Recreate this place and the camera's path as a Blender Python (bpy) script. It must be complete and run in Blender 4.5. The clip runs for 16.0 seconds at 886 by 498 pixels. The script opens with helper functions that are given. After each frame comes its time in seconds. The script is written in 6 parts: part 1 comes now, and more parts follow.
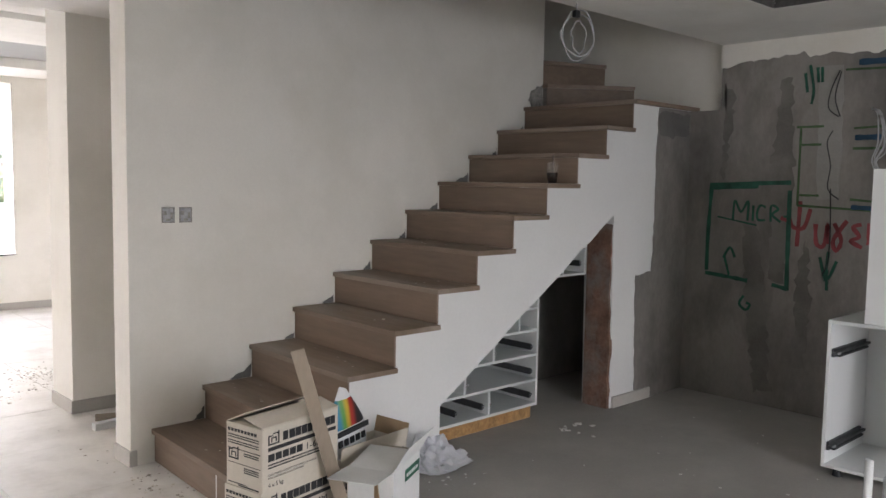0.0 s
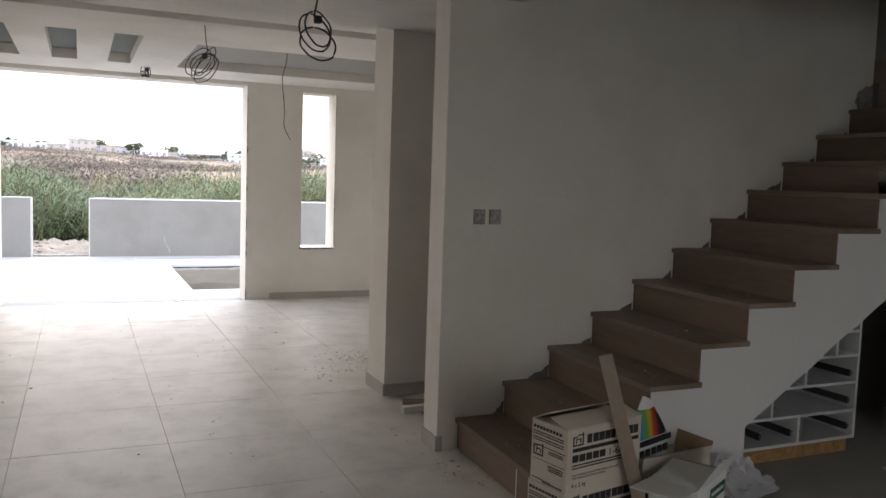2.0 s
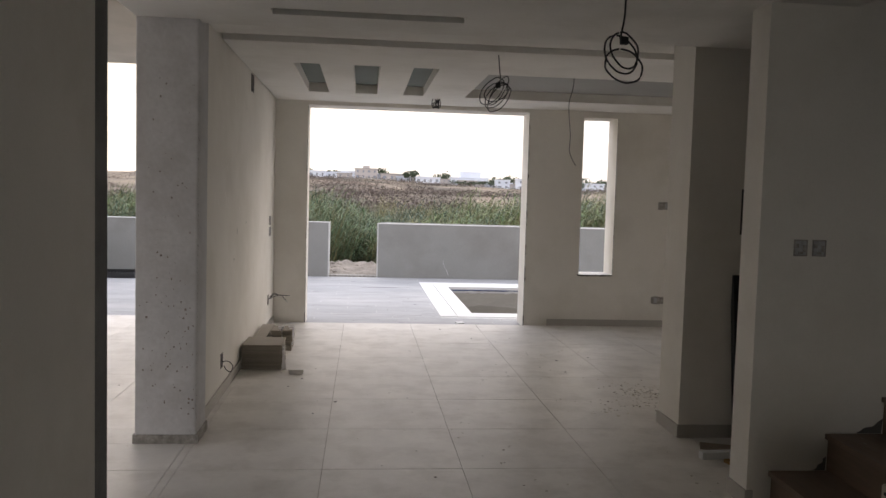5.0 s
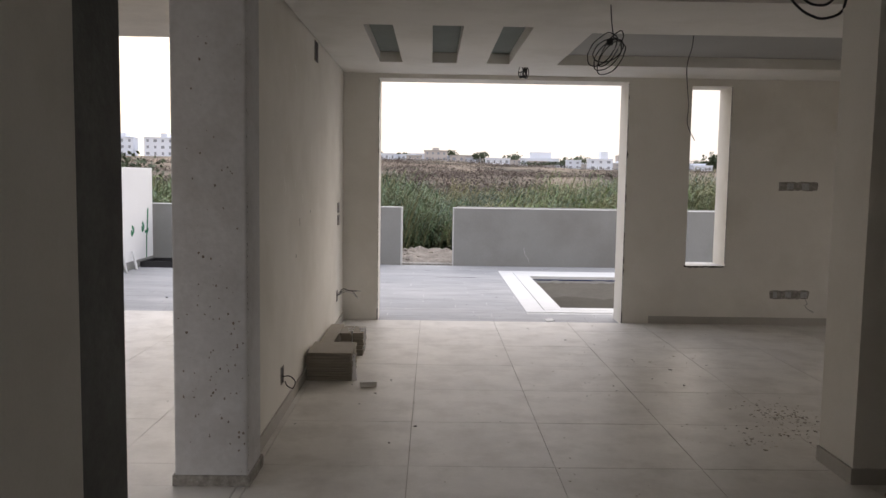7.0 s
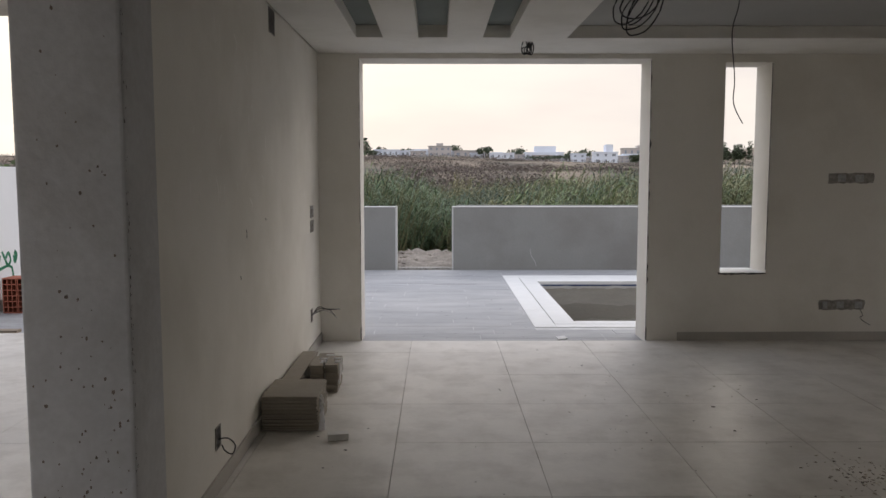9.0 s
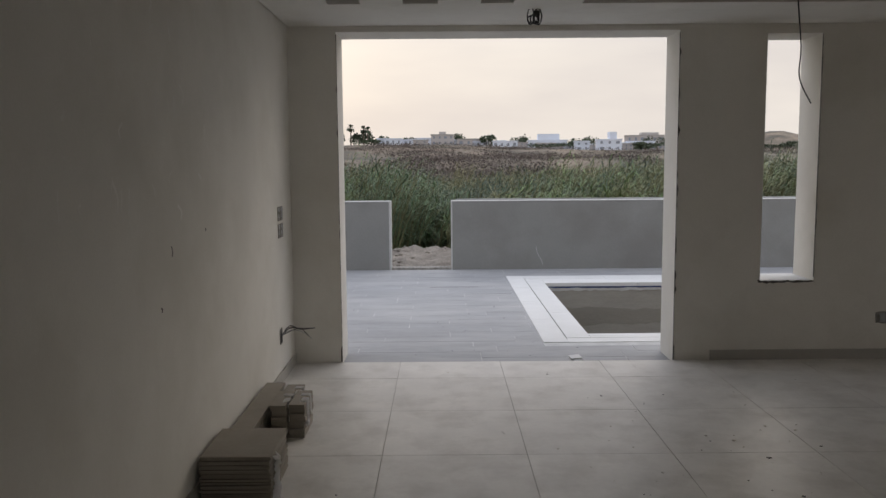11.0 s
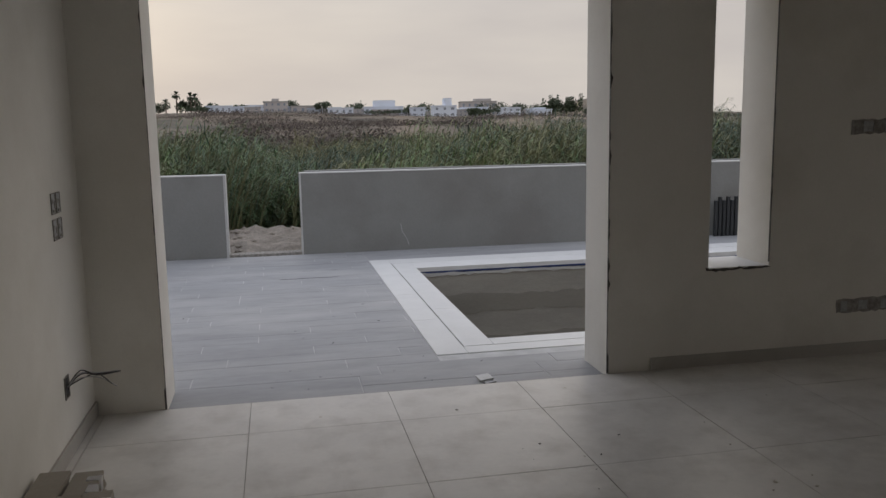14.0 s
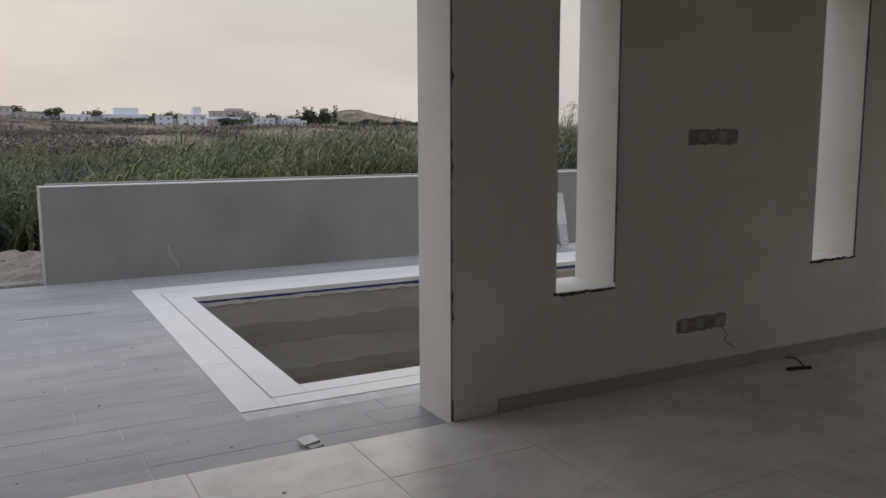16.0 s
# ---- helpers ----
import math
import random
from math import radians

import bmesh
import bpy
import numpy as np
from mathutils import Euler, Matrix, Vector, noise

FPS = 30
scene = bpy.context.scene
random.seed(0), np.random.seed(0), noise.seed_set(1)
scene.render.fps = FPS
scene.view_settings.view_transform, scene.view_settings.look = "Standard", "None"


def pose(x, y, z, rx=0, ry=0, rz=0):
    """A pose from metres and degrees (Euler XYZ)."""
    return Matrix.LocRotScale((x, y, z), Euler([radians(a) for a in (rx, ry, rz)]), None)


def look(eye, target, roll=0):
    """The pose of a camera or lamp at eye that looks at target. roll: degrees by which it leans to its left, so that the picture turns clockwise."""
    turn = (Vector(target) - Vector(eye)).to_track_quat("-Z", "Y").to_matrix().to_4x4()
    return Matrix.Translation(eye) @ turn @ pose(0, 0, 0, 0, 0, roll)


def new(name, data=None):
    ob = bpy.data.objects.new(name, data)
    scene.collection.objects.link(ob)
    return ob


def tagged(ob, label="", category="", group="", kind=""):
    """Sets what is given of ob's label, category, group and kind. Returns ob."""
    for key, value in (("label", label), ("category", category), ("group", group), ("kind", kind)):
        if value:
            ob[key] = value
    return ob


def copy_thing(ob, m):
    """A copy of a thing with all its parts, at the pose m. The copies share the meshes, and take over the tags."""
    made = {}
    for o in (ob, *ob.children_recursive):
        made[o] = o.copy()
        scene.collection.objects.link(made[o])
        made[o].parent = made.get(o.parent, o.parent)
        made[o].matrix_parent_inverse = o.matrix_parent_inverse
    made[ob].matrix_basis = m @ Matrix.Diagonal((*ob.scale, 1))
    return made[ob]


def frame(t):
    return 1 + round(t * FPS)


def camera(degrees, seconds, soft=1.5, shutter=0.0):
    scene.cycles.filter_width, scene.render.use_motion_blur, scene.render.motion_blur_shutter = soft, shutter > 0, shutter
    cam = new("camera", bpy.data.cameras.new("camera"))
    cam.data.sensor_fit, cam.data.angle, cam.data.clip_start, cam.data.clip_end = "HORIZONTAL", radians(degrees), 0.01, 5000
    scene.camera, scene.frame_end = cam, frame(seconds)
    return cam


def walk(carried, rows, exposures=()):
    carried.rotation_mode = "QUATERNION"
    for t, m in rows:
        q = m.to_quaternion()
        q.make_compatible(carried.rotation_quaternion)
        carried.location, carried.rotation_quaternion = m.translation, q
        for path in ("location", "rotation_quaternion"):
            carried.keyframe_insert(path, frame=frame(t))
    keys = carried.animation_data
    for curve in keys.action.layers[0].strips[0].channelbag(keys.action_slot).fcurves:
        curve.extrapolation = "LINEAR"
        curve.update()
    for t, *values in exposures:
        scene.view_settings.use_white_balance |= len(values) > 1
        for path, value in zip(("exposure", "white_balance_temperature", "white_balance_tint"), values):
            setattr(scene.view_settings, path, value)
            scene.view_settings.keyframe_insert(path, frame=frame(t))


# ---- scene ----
cam = camera(57.1, 16.0)
PATH = [
    (0, (-0.077, 0.037, 1.552), (1.292, 1.486, 1.387), 1.0),
    (0.5, (-0.094, 0.075, 1.537), (1.16, 1.623, 1.359), 0.9),
    (1, (-0.143, 0.06, 1.547), (0.97, 1.711, 1.363), 0.9),
    (1.5, (-0.18, 0.102, 1.55), (0.784, 1.845, 1.37), 1.3),
    (2, (-0.217, 0.101, 1.546), (0.597, 1.921, 1.378), 1.9),
    (2.5, (-0.246, 0.104, 1.549), (0.424, 1.981, 1.388), 2.6),
    (3, (-0.275, 0.116, 1.552), (0.265, 2.036, 1.403), 3.0),
    (3.5, (-0.297, 0.128, 1.553), (0.129, 2.078, 1.419), 3.1),
    (4, (-0.33, 0.159, 1.554), (-0.004, 2.128, 1.43), 2.8),
    (4.2, (-0.351, 0.175, 1.552), (-0.055, 2.149, 1.43), 2.5),
    (6.3, (-0.378, 0.932, 1.566), (-0.289, 2.924, 1.413), 1.2),
    (6.5, (-0.417, 1.081, 1.568), (-0.341, 3.073, 1.405), 1.2),
    (7, (-0.452, 1.368, 1.562), (-0.424, 3.36, 1.386), 0.9),
    (7.5, (-0.395, 1.698, 1.574), (-0.402, 3.691, 1.406), 0.6),
    (8, (-0.38, 2.031, 1.573), (-0.364, 4.024, 1.411), 0.3),
    (8.5, (-0.371, 2.337, 1.573), (-0.33, 4.33, 1.403), -0.1),
    (9, (-0.321, 2.627, 1.572), (-0.307, 4.619, 1.385), -0.0),
    (11.5, (-0.229, 4.026, 1.613), (-0.222, 6.012, 1.381), -0.5),
    (12, (-0.265, 4.338, 1.605), (-0.215, 6.321, 1.348), -0.6),
    (12.5, (-0.236, 4.607, 1.594), (-0.142, 6.587, 1.328), -0.7),
    (13, (-0.241, 4.886, 1.589), (-0.075, 6.862, 1.325), -0.6),
    (13.5, (-0.306, 5.179, 1.599), (-0.014, 7.139, 1.327), -0.8),
    (14, (-0.361, 5.477, 1.569), (0.032, 7.415, 1.271), -1.0),
    (14.5, (-0.373, 5.762, 1.558), (0.098, 7.682, 1.255), -0.7),
    (15, (-0.389, 6.038, 1.549), (0.212, 7.922, 1.25), -0.3),
    (15.5, (-0.424, 6.247, 1.567), (0.324, 8.078, 1.276), -0.3),
    (16, (-0.429, 6.466, 1.534), (0.519, 8.206, 1.258), -0.2),
]
EXPOSURES = [(0.0, 3.95, 6200, 13), (0.5, 3.7, 6200, 13), (1.5, 2.62, 6400, 11), (2.5, 1.92, 6450, 11), (3.5, 1.6, 6550, 11), (4.2, 1.42, 6650, 12), (7.0, 1.04, 6700, 12), (8.0, 0.9, 6600, 11), (9.0, 0.66, 6500, 10), (11.5, 0.34, 6450, 9), (13.0, 0.1, 6450, 9), (14.5, -0.05, 6450, 9), (16.0, 0.06, 6450, 9)]
walk(cam, [(t, look(eye, target, roll)) for t, eye, target, roll in PATH], EXPOSURES)

# ---- world and sun: a hazy, clouded evening sky ----
world = bpy.data.worlds.new("sky")
scene.world = world
world.use_nodes = True
wn, wl = world.node_tree.nodes, world.node_tree.links
wn.clear()
w_out = wn.new("ShaderNodeOutputWorld")
w_bg = wn.new("ShaderNodeBackground")
w_sky = wn.new("ShaderNodeTexSky")
w_sky.sky_type, w_sky.sun_disc = "NISHITA", False
w_sky.sun_elevation, w_sky.sun_rotation = radians(14), radians(-20)
w_sky.dust_density, w_sky.air_density = 4.0, 1.0
w_gain = wn.new("ShaderNodeMix")
w_gain.data_type, w_gain.blend_type = "RGBA", "MULTIPLY"
w_gain.inputs[0].default_value = 1.0
wl.new(w_sky.outputs[0], w_gain.inputs[6])
w_gain.inputs[7].default_value = (0.55, 0.55, 0.55, 1)
w_co = wn.new("ShaderNodeTexCoord")
w_map = wn.new("ShaderNodeMapping")
w_map.inputs["Scale"].default_value = (1.6, 1.6, 7.0)
wl.new(w_co.outputs["Generated"], w_map.inputs[0])
w_noise = wn.new("ShaderNodeTexNoise")
w_noise.inputs["Scale"].default_value, w_noise.inputs["Detail"].default_value = 1.7, 5.0
wl.new(w_map.outputs[0], w_noise.inputs["Vector"])
w_ramp = wn.new("ShaderNodeValToRGB")
w_ramp.color_ramp.elements[0].position, w_ramp.color_ramp.elements[1].position = 0.34, 0.66
w_ramp.color_ramp.elements[0].color = (6.0, 5.50, 5.25, 1)
w_ramp.color_ramp.elements[1].color = (7.1, 6.50, 5.95, 1)
wl.new(w_noise.outputs[0], w_ramp.inputs[0])
w_mix = wn.new("ShaderNodeMix")
w_mix.data_type = "RGBA"
w_mix.inputs[0].default_value = 0.93
wl.new(w_gain.outputs[2], w_mix.inputs[6])
wl.new(w_ramp.outputs[0], w_mix.inputs[7])
# a clouded sky is brighter overhead than at the horizon
w_sep = wn.new("ShaderNodeSeparateXYZ")
wl.new(w_co.outputs["Generated"], w_sep.inputs[0])
w_up = wn.new("ShaderNodeMapRange")
w_up.inputs[1].default_value, w_up.inputs[2].default_value, w_up.inputs[3].default_value, w_up.inputs[4].default_value = 0.15, 1.0, 1.0, 1.7
wl.new(w_sep.outputs[2], w_up.inputs[0])
w_dome = wn.new("ShaderNodeVectorMath")
w_dome.operation = "SCALE"
wl.new(w_mix.outputs[2], w_dome.inputs[0])
wl.new(w_up.outputs[0], w_dome.inputs["Scale"])
w_tint = wn.new("ShaderNodeMix")
w_tint.data_type, w_tint.blend_type = "RGBA", "MULTIPLY"
w_high = wn.new("ShaderNodeMapRange")
w_high.inputs[1].default_value, w_high.inputs[2].default_value = 0.12, 0.7
wl.new(w_sep.outputs[2], w_high.inputs[0])
wl.new(w_high.outputs[0], w_tint.inputs[0])
wl.new(w_dome.outputs[0], w_tint.inputs[6])
w_tint.inputs[7].default_value = (0.86, 0.97, 1.18, 1)
wl.new(w_tint.outputs[2], w_bg.inputs[0])
w_bg.inputs[1].default_value = 0.10
wl.new(w_bg.outputs[0], w_out.inputs[0])

sun = new("sun", bpy.data.lights.new("sun", "SUN"))
sun.data.energy, sun.data.angle, sun.data.color = 0.35, radians(30), (1.0, 0.88, 0.74)
sun.matrix_world = look((0, 0, 30), (-6.5, -10, 24))


def window_light(name, eye, target, wide, high, power, colour=(0.98, 0.985, 1.0)):
    """Sky light coming in through an opening."""
    ob = new(name, bpy.data.lights.new(name, "AREA"))
    ob.data.shape, ob.data.size, ob.data.size_y, ob.data.energy, ob.data.color = "RECTANGLE", wide, high, power, colour
    ob.matrix_world = look(eye, target)
    return ob


window_light("kitchen_window_light", (1.5, -3.98, 1.6), (1.5, 3.0, 1.3), 2.2, 1.4, 4.6, (0.82, 0.93, 1.0))
window_light("garden_opening_light", (0.3, 10.14, 1.3), (1.1, 0.0, 0.9), 2.4, 2.5, 0.6)

# ---- materials ----
def material(name, colour, rough=0.8, metal=0.0, vary=0.12, scale=3.0, grain=0.06, grain_scale=60.0, bump=0.15,
             bump_scale=None, stain=None, stain_amount=0.0, stain_scale=1.2, stretch=(1, 1, 1), per_object=0.0, per_island=0.0, world_space=True, spec=None):
    """A worn plain surface: broad tone drift, fine grain, optional stains, relief, and a tone of its own for each piece."""
    m = bpy.data.materials.new(name)
    m.use_nodes = True
    n, l = m.node_tree.nodes, m.node_tree.links
    b = n["Principled BSDF"]
    b.inputs["Roughness"].default_value, b.inputs["Metallic"].default_value = rough, metal
    if spec is not None:
        b.inputs["Specular IOR Level"].default_value = spec
    if world_space:
        src = n.new("ShaderNodeNewGeometry").outputs["Position"]
    else:
        src = n.new("ShaderNodeTexCoord").outputs["Object"]
    mp = n.new("ShaderNodeMapping")
    mp.inputs["Scale"].default_value = stretch
    l.new(src, mp.inputs[0])

    def tex(sc, detail=4.0, rough_=0.55):
        t = n.new("ShaderNodeTexNoise")
        t.inputs["Scale"].default_value, t.inputs["Detail"].default_value, t.inputs["Roughness"].default_value = sc, detail, rough_
        l.new(mp.outputs[0], t.inputs["Vector"])
        return t.outputs[0]

    def scale_value(value, lo, hi, from_lo=0.25, from_hi=0.75):
        r = n.new("ShaderNodeMapRange")
        r.inputs[1].default_value, r.inputs[2].default_value, r.inputs[3].default_value, r.inputs[4].default_value = from_lo, from_hi, lo, hi
        l.new(value, r.inputs[0])
        return r.outputs[0]

    def mult(a, c):
        t = n.new("ShaderNodeMath")
        t.operation = "MULTIPLY"
        l.new(a, t.inputs[0])
        l.new(c, t.inputs[1])
        return t.outputs[0]

    broad = scale_value(tex(scale), 1 - vary, 1 + vary)
    fine = tex(grain_scale, 3.0, 0.6)
    value = mult(broad, scale_value(fine, 1 - grain, 1 + grain))
    if per_object:
        value = mult(value, scale_value(n.new("ShaderNodeObjectInfo").outputs["Random"], 1 - per_object, 1 + per_object, 0, 1))
    if per_island:
        value = mult(value, scale_value(n.new("ShaderNodeNewGeometry").outputs["Random Per Island"], 1 - per_island, 1 + per_island, 0, 1))
    col = n.new("ShaderNodeVectorMath")
    col.operation = "SCALE"
    col.inputs[0].default_value = colour
    l.new(value, col.inputs["Scale"])
    out = col.outputs[0]
    if stain:
        mx = n.new("ShaderNodeMix")
        mx.data_type = "RGBA"
        l.new(scale_value(tex(stain_scale, 6.0, 0.62), 0.0, stain_amount, 0.46, 0.68), mx.inputs[0])
        l.new(out, mx.inputs[6])
        mx.inputs[7].default_value = (*stain, 1)
        out = mx.outputs[2]
    l.new(out, b.inputs["Base Color"])
    l.new(scale_value(tex(scale * 2.3), max(0.05, rough - 0.08), min(1, rough + 0.08)), b.inputs["Roughness"])
    if bump:
        bp = n.new("ShaderNodeBump")
        bp.inputs["Strength"].default_value, bp.inputs["Distance"].default_value = bump, 0.01
        l.new(tex(bump_scale, 4.0) if bump_scale else fine, bp.inputs["Height"])
        l.new(bp.outputs[0], b.inputs["Normal"])
    return m


M_WALL = material("warm white skim plaster", (0.78, 0.755, 0.70), 0.85, vary=0.05, scale=1.3, grain=0.025, grain_scale=90, bump=0.10, bump_scale=14, stain=(0.63, 0.60, 0.53), stain_amount=0.55, stain_scale=1.1)
M_CEIL = material("ceiling filler plaster", (0.79, 0.775, 0.735), 0.9, vary=0.06, scale=0.9, grain=0.02, bump=0.06, bump_scale=10, stain=(0.58, 0.56, 0.50), stain_amount=0.4, stain_scale=1.6)
M_STRINGER = material("white primed plaster", (0.74, 0.74, 0.73), 0.8, vary=0.03, scale=2, grain=0.02, bump=0.08, bump_scale=20)
M_COLUMN = material("white limewashed concrete", (0.55, 0.55, 0.555), 0.85, vary=0.08, scale=3, grain=0.06, grain_scale=35, bump=0.35, bump_scale=28, stain=(0.42, 0.41, 0.40), stain_amount=0.6, stain_scale=3.5)
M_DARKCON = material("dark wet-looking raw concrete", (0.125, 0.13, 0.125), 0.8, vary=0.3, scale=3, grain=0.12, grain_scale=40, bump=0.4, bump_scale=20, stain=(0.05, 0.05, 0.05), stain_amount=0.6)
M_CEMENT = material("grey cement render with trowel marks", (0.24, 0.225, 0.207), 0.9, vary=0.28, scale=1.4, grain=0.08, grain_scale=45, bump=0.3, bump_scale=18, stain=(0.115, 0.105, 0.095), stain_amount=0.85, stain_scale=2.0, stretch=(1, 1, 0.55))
M_PARAPET = material("grey rendered parapet", (0.236, 0.238, 0.229), 0.9, vary=0.07, scale=0.8, grain=0.05, grain_scale=60, bump=0.18, bump_scale=30, stain=(0.19, 0.185, 0.175), stain_amount=0.75, stain_scale=0.9, stretch=(1, 1, 1))
M_PCAP = material("pale cement cap edge", (0.50, 0.50, 0.49), 0.9, vary=0.1, scale=4, grain=0.06)
M_TILE = material("pale grey-beige porcelain tile", (0.69, 0.665, 0.625), 0.43, vary=0.08, scale=3.2, grain=0.03, grain_scale=30, bump=0.02, stain=(0.50, 0.47, 0.425), stain_amount=0.65, stain_scale=3.6, per_object=0.03)
M_GROUT = material("dusty beige grout", (0.30, 0.27, 0.23), 0.95, vary=0.15, grain=0.1)
M_KFLOOR = material("dusty grey kitchen floor", (0.36, 0.345, 0.32), 0.7, vary=0.08, scale=1.2, grain=0.05, bump=0.05, stain=(0.46, 0.44, 0.41), stain_amount=0.5, stain_scale=2.5)
M_DECK = material("grey wood-look porcelain plank", (0.315, 0.32, 0.332), 0.6, vary=0.10, scale=4, grain=0.07, grain_scale=22, bump=0.08, bump_scale=30, stain=(0.44, 0.44, 0.44), stain_amount=0.7, stain_scale=1.7, stretch=(0.35, 1, 1), per_object=0.04)
M_DECKGAP = material("pale deck grout", (0.54, 0.54, 0.535), 0.95, vary=0.2, scale=6)
M_COPING = material("white pool coping stone", (0.70, 0.70, 0.69), 0.6, vary=0.05, scale=3, grain=0.03, bump=0.05, per_object=0.03)
M_POOL = material("raw pool render", (0.345, 0.33, 0.295), 0.9, vary=0.22, scale=1.6, grain=0.08, bump=0.3, bump_scale=16, stain=(0.27, 0.255, 0.23), stain_amount=0.8, stain_scale=1.4, stretch=(0.4, 0.4, 1.6))
M_POOLDAMP = material("damp pool render", (0.255, 0.24, 0.21), 0.85, vary=0.14, scale=1.6, grain=0.08, bump=0.3, bump_scale=16, stain=(0.26, 0.245, 0.215), stain_amount=0.5, stain_scale=1.4, stretch=(0.4, 0.4, 1.6))
M_BLUE = material("blue masking film", (0.018, 0.04, 0.14), 0.5, vary=0.3, scale=10, bump=0.3)
M_SKIRT = material("beige-grey porcelain skirting", (0.43, 0.41, 0.375), 0.55, vary=0.08, scale=3, grain=0.04, bump=0.05)
M_WOOD = material("brown wood-look stair tile", (0.205, 0.148, 0.106), 0.55, vary=0.16, scale=5, grain=0.13, grain_scale=30, bump=0.10, bump_scale=40, stretch=(1, 0.14, 1), per_object=0.08, stain=(0.36, 0.31, 0.265), stain_amount=0.55, stain_scale=2.2)
M_WOODRISER = material("brown wood-look riser tile", (0.19, 0.135, 0.094), 0.55, vary=0.16, scale=5, grain=0.13, grain_scale=30, bump=0.10, bump_scale=40, stretch=(1, 0.14, 1.4), per_object=0.08, stain=(0.29, 0.22, 0.16), stain_amount=0.3, stain_scale=2.2)
M_SOFFIT = material("raw cast concrete soffit", (0.42, 0.39, 0.34), 0.9, vary=0.12, scale=2, grain=0.08, bump=0.3, bump_scale=15, stain=(0.3, 0.27, 0.22), stain_amount=0.5)
M_YARDWALL = material("white painted yard wall", (0.76, 0.77, 0.78), 0.85, vary=0.04, scale=1, grain=0.03, bump=0.1)
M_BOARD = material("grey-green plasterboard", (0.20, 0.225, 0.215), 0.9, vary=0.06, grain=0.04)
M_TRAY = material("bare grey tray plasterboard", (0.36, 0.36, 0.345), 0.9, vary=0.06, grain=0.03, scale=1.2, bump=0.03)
M_EARTH = material("dry pale rubble earth", (0.31, 0.275, 0.235), 0.95, vary=0.35, scale=3, grain=0.25, grain_scale=25, bump=0.9, bump_scale=12, stain=(0.2, 0.17, 0.14), stain_amount=0.7, stain_scale=3.0)
M_REED = material("green reed", (0.092, 0.150, 0.068), 0.6, vary=0.3, scale=0.5, grain=0.1, bump=0, per_island=0.4)
M_STALK = material("pale reed stalk", (0.17, 0.165, 0.085), 0.7, vary=0.2, scale=1, bump=0, per_island=0.3)
# Scrub albedo is raised to paint in far haze.
M_SCRUB = material("dry scrub paled by haze", (0.125, 0.104, 0.092), 0.9, vary=0.45, scale=0.05, grain=0.2, bump=0, per_island=0.4)
M_GREENSCRUB = material("olive green scrub", (0.085, 0.098, 0.048), 0.9, vary=0.4, scale=0.06, grain=0.2, bump=0, per_island=0.4)
M_LEAF = material("dark tree leaves", (0.058, 0.078, 0.042), 0.7, vary=0.3, scale=0.2, bump=0, per_island=0.35)
M_BRIGHTLEAF = material("bright garden leaves", (0.10, 0.17, 0.035), 0.6, vary=0.3, scale=1, bump=0, per_island=0.3)
M_GARDENLEAF = material("garden tree leaves", (0.07, 0.10, 0.042), 0.65, vary=0.3, scale=1, bump=0, per_island=0.35)
M_BARK = material("palm bark", (0.12, 0.095, 0.07), 0.9, vary=0.3, scale=4)
# The bluish tint puts distant haze into the wall colour.
M_HOUSE = material("white house render with haze tint", (0.72, 0.77, 0.86), 0.85, vary=0.05, scale=0.2, grain=0.02, bump=0)
M_HOUSEBEIGE = material("beige house render", (0.50, 0.47, 0.46), 0.85, vary=0.06, scale=0.2, grain=0.02, bump=0)
M_ROOF = material("flat roof screed", (0.40, 0.38, 0.36), 0.9, vary=0.1, scale=0.3, bump=0)
# Window colour lightened to paint in the haze of distance.
M_PANE = material("house window paled by haze", (0.26, 0.29, 0.34), 0.4, vary=0.05, scale=1, bump=0)

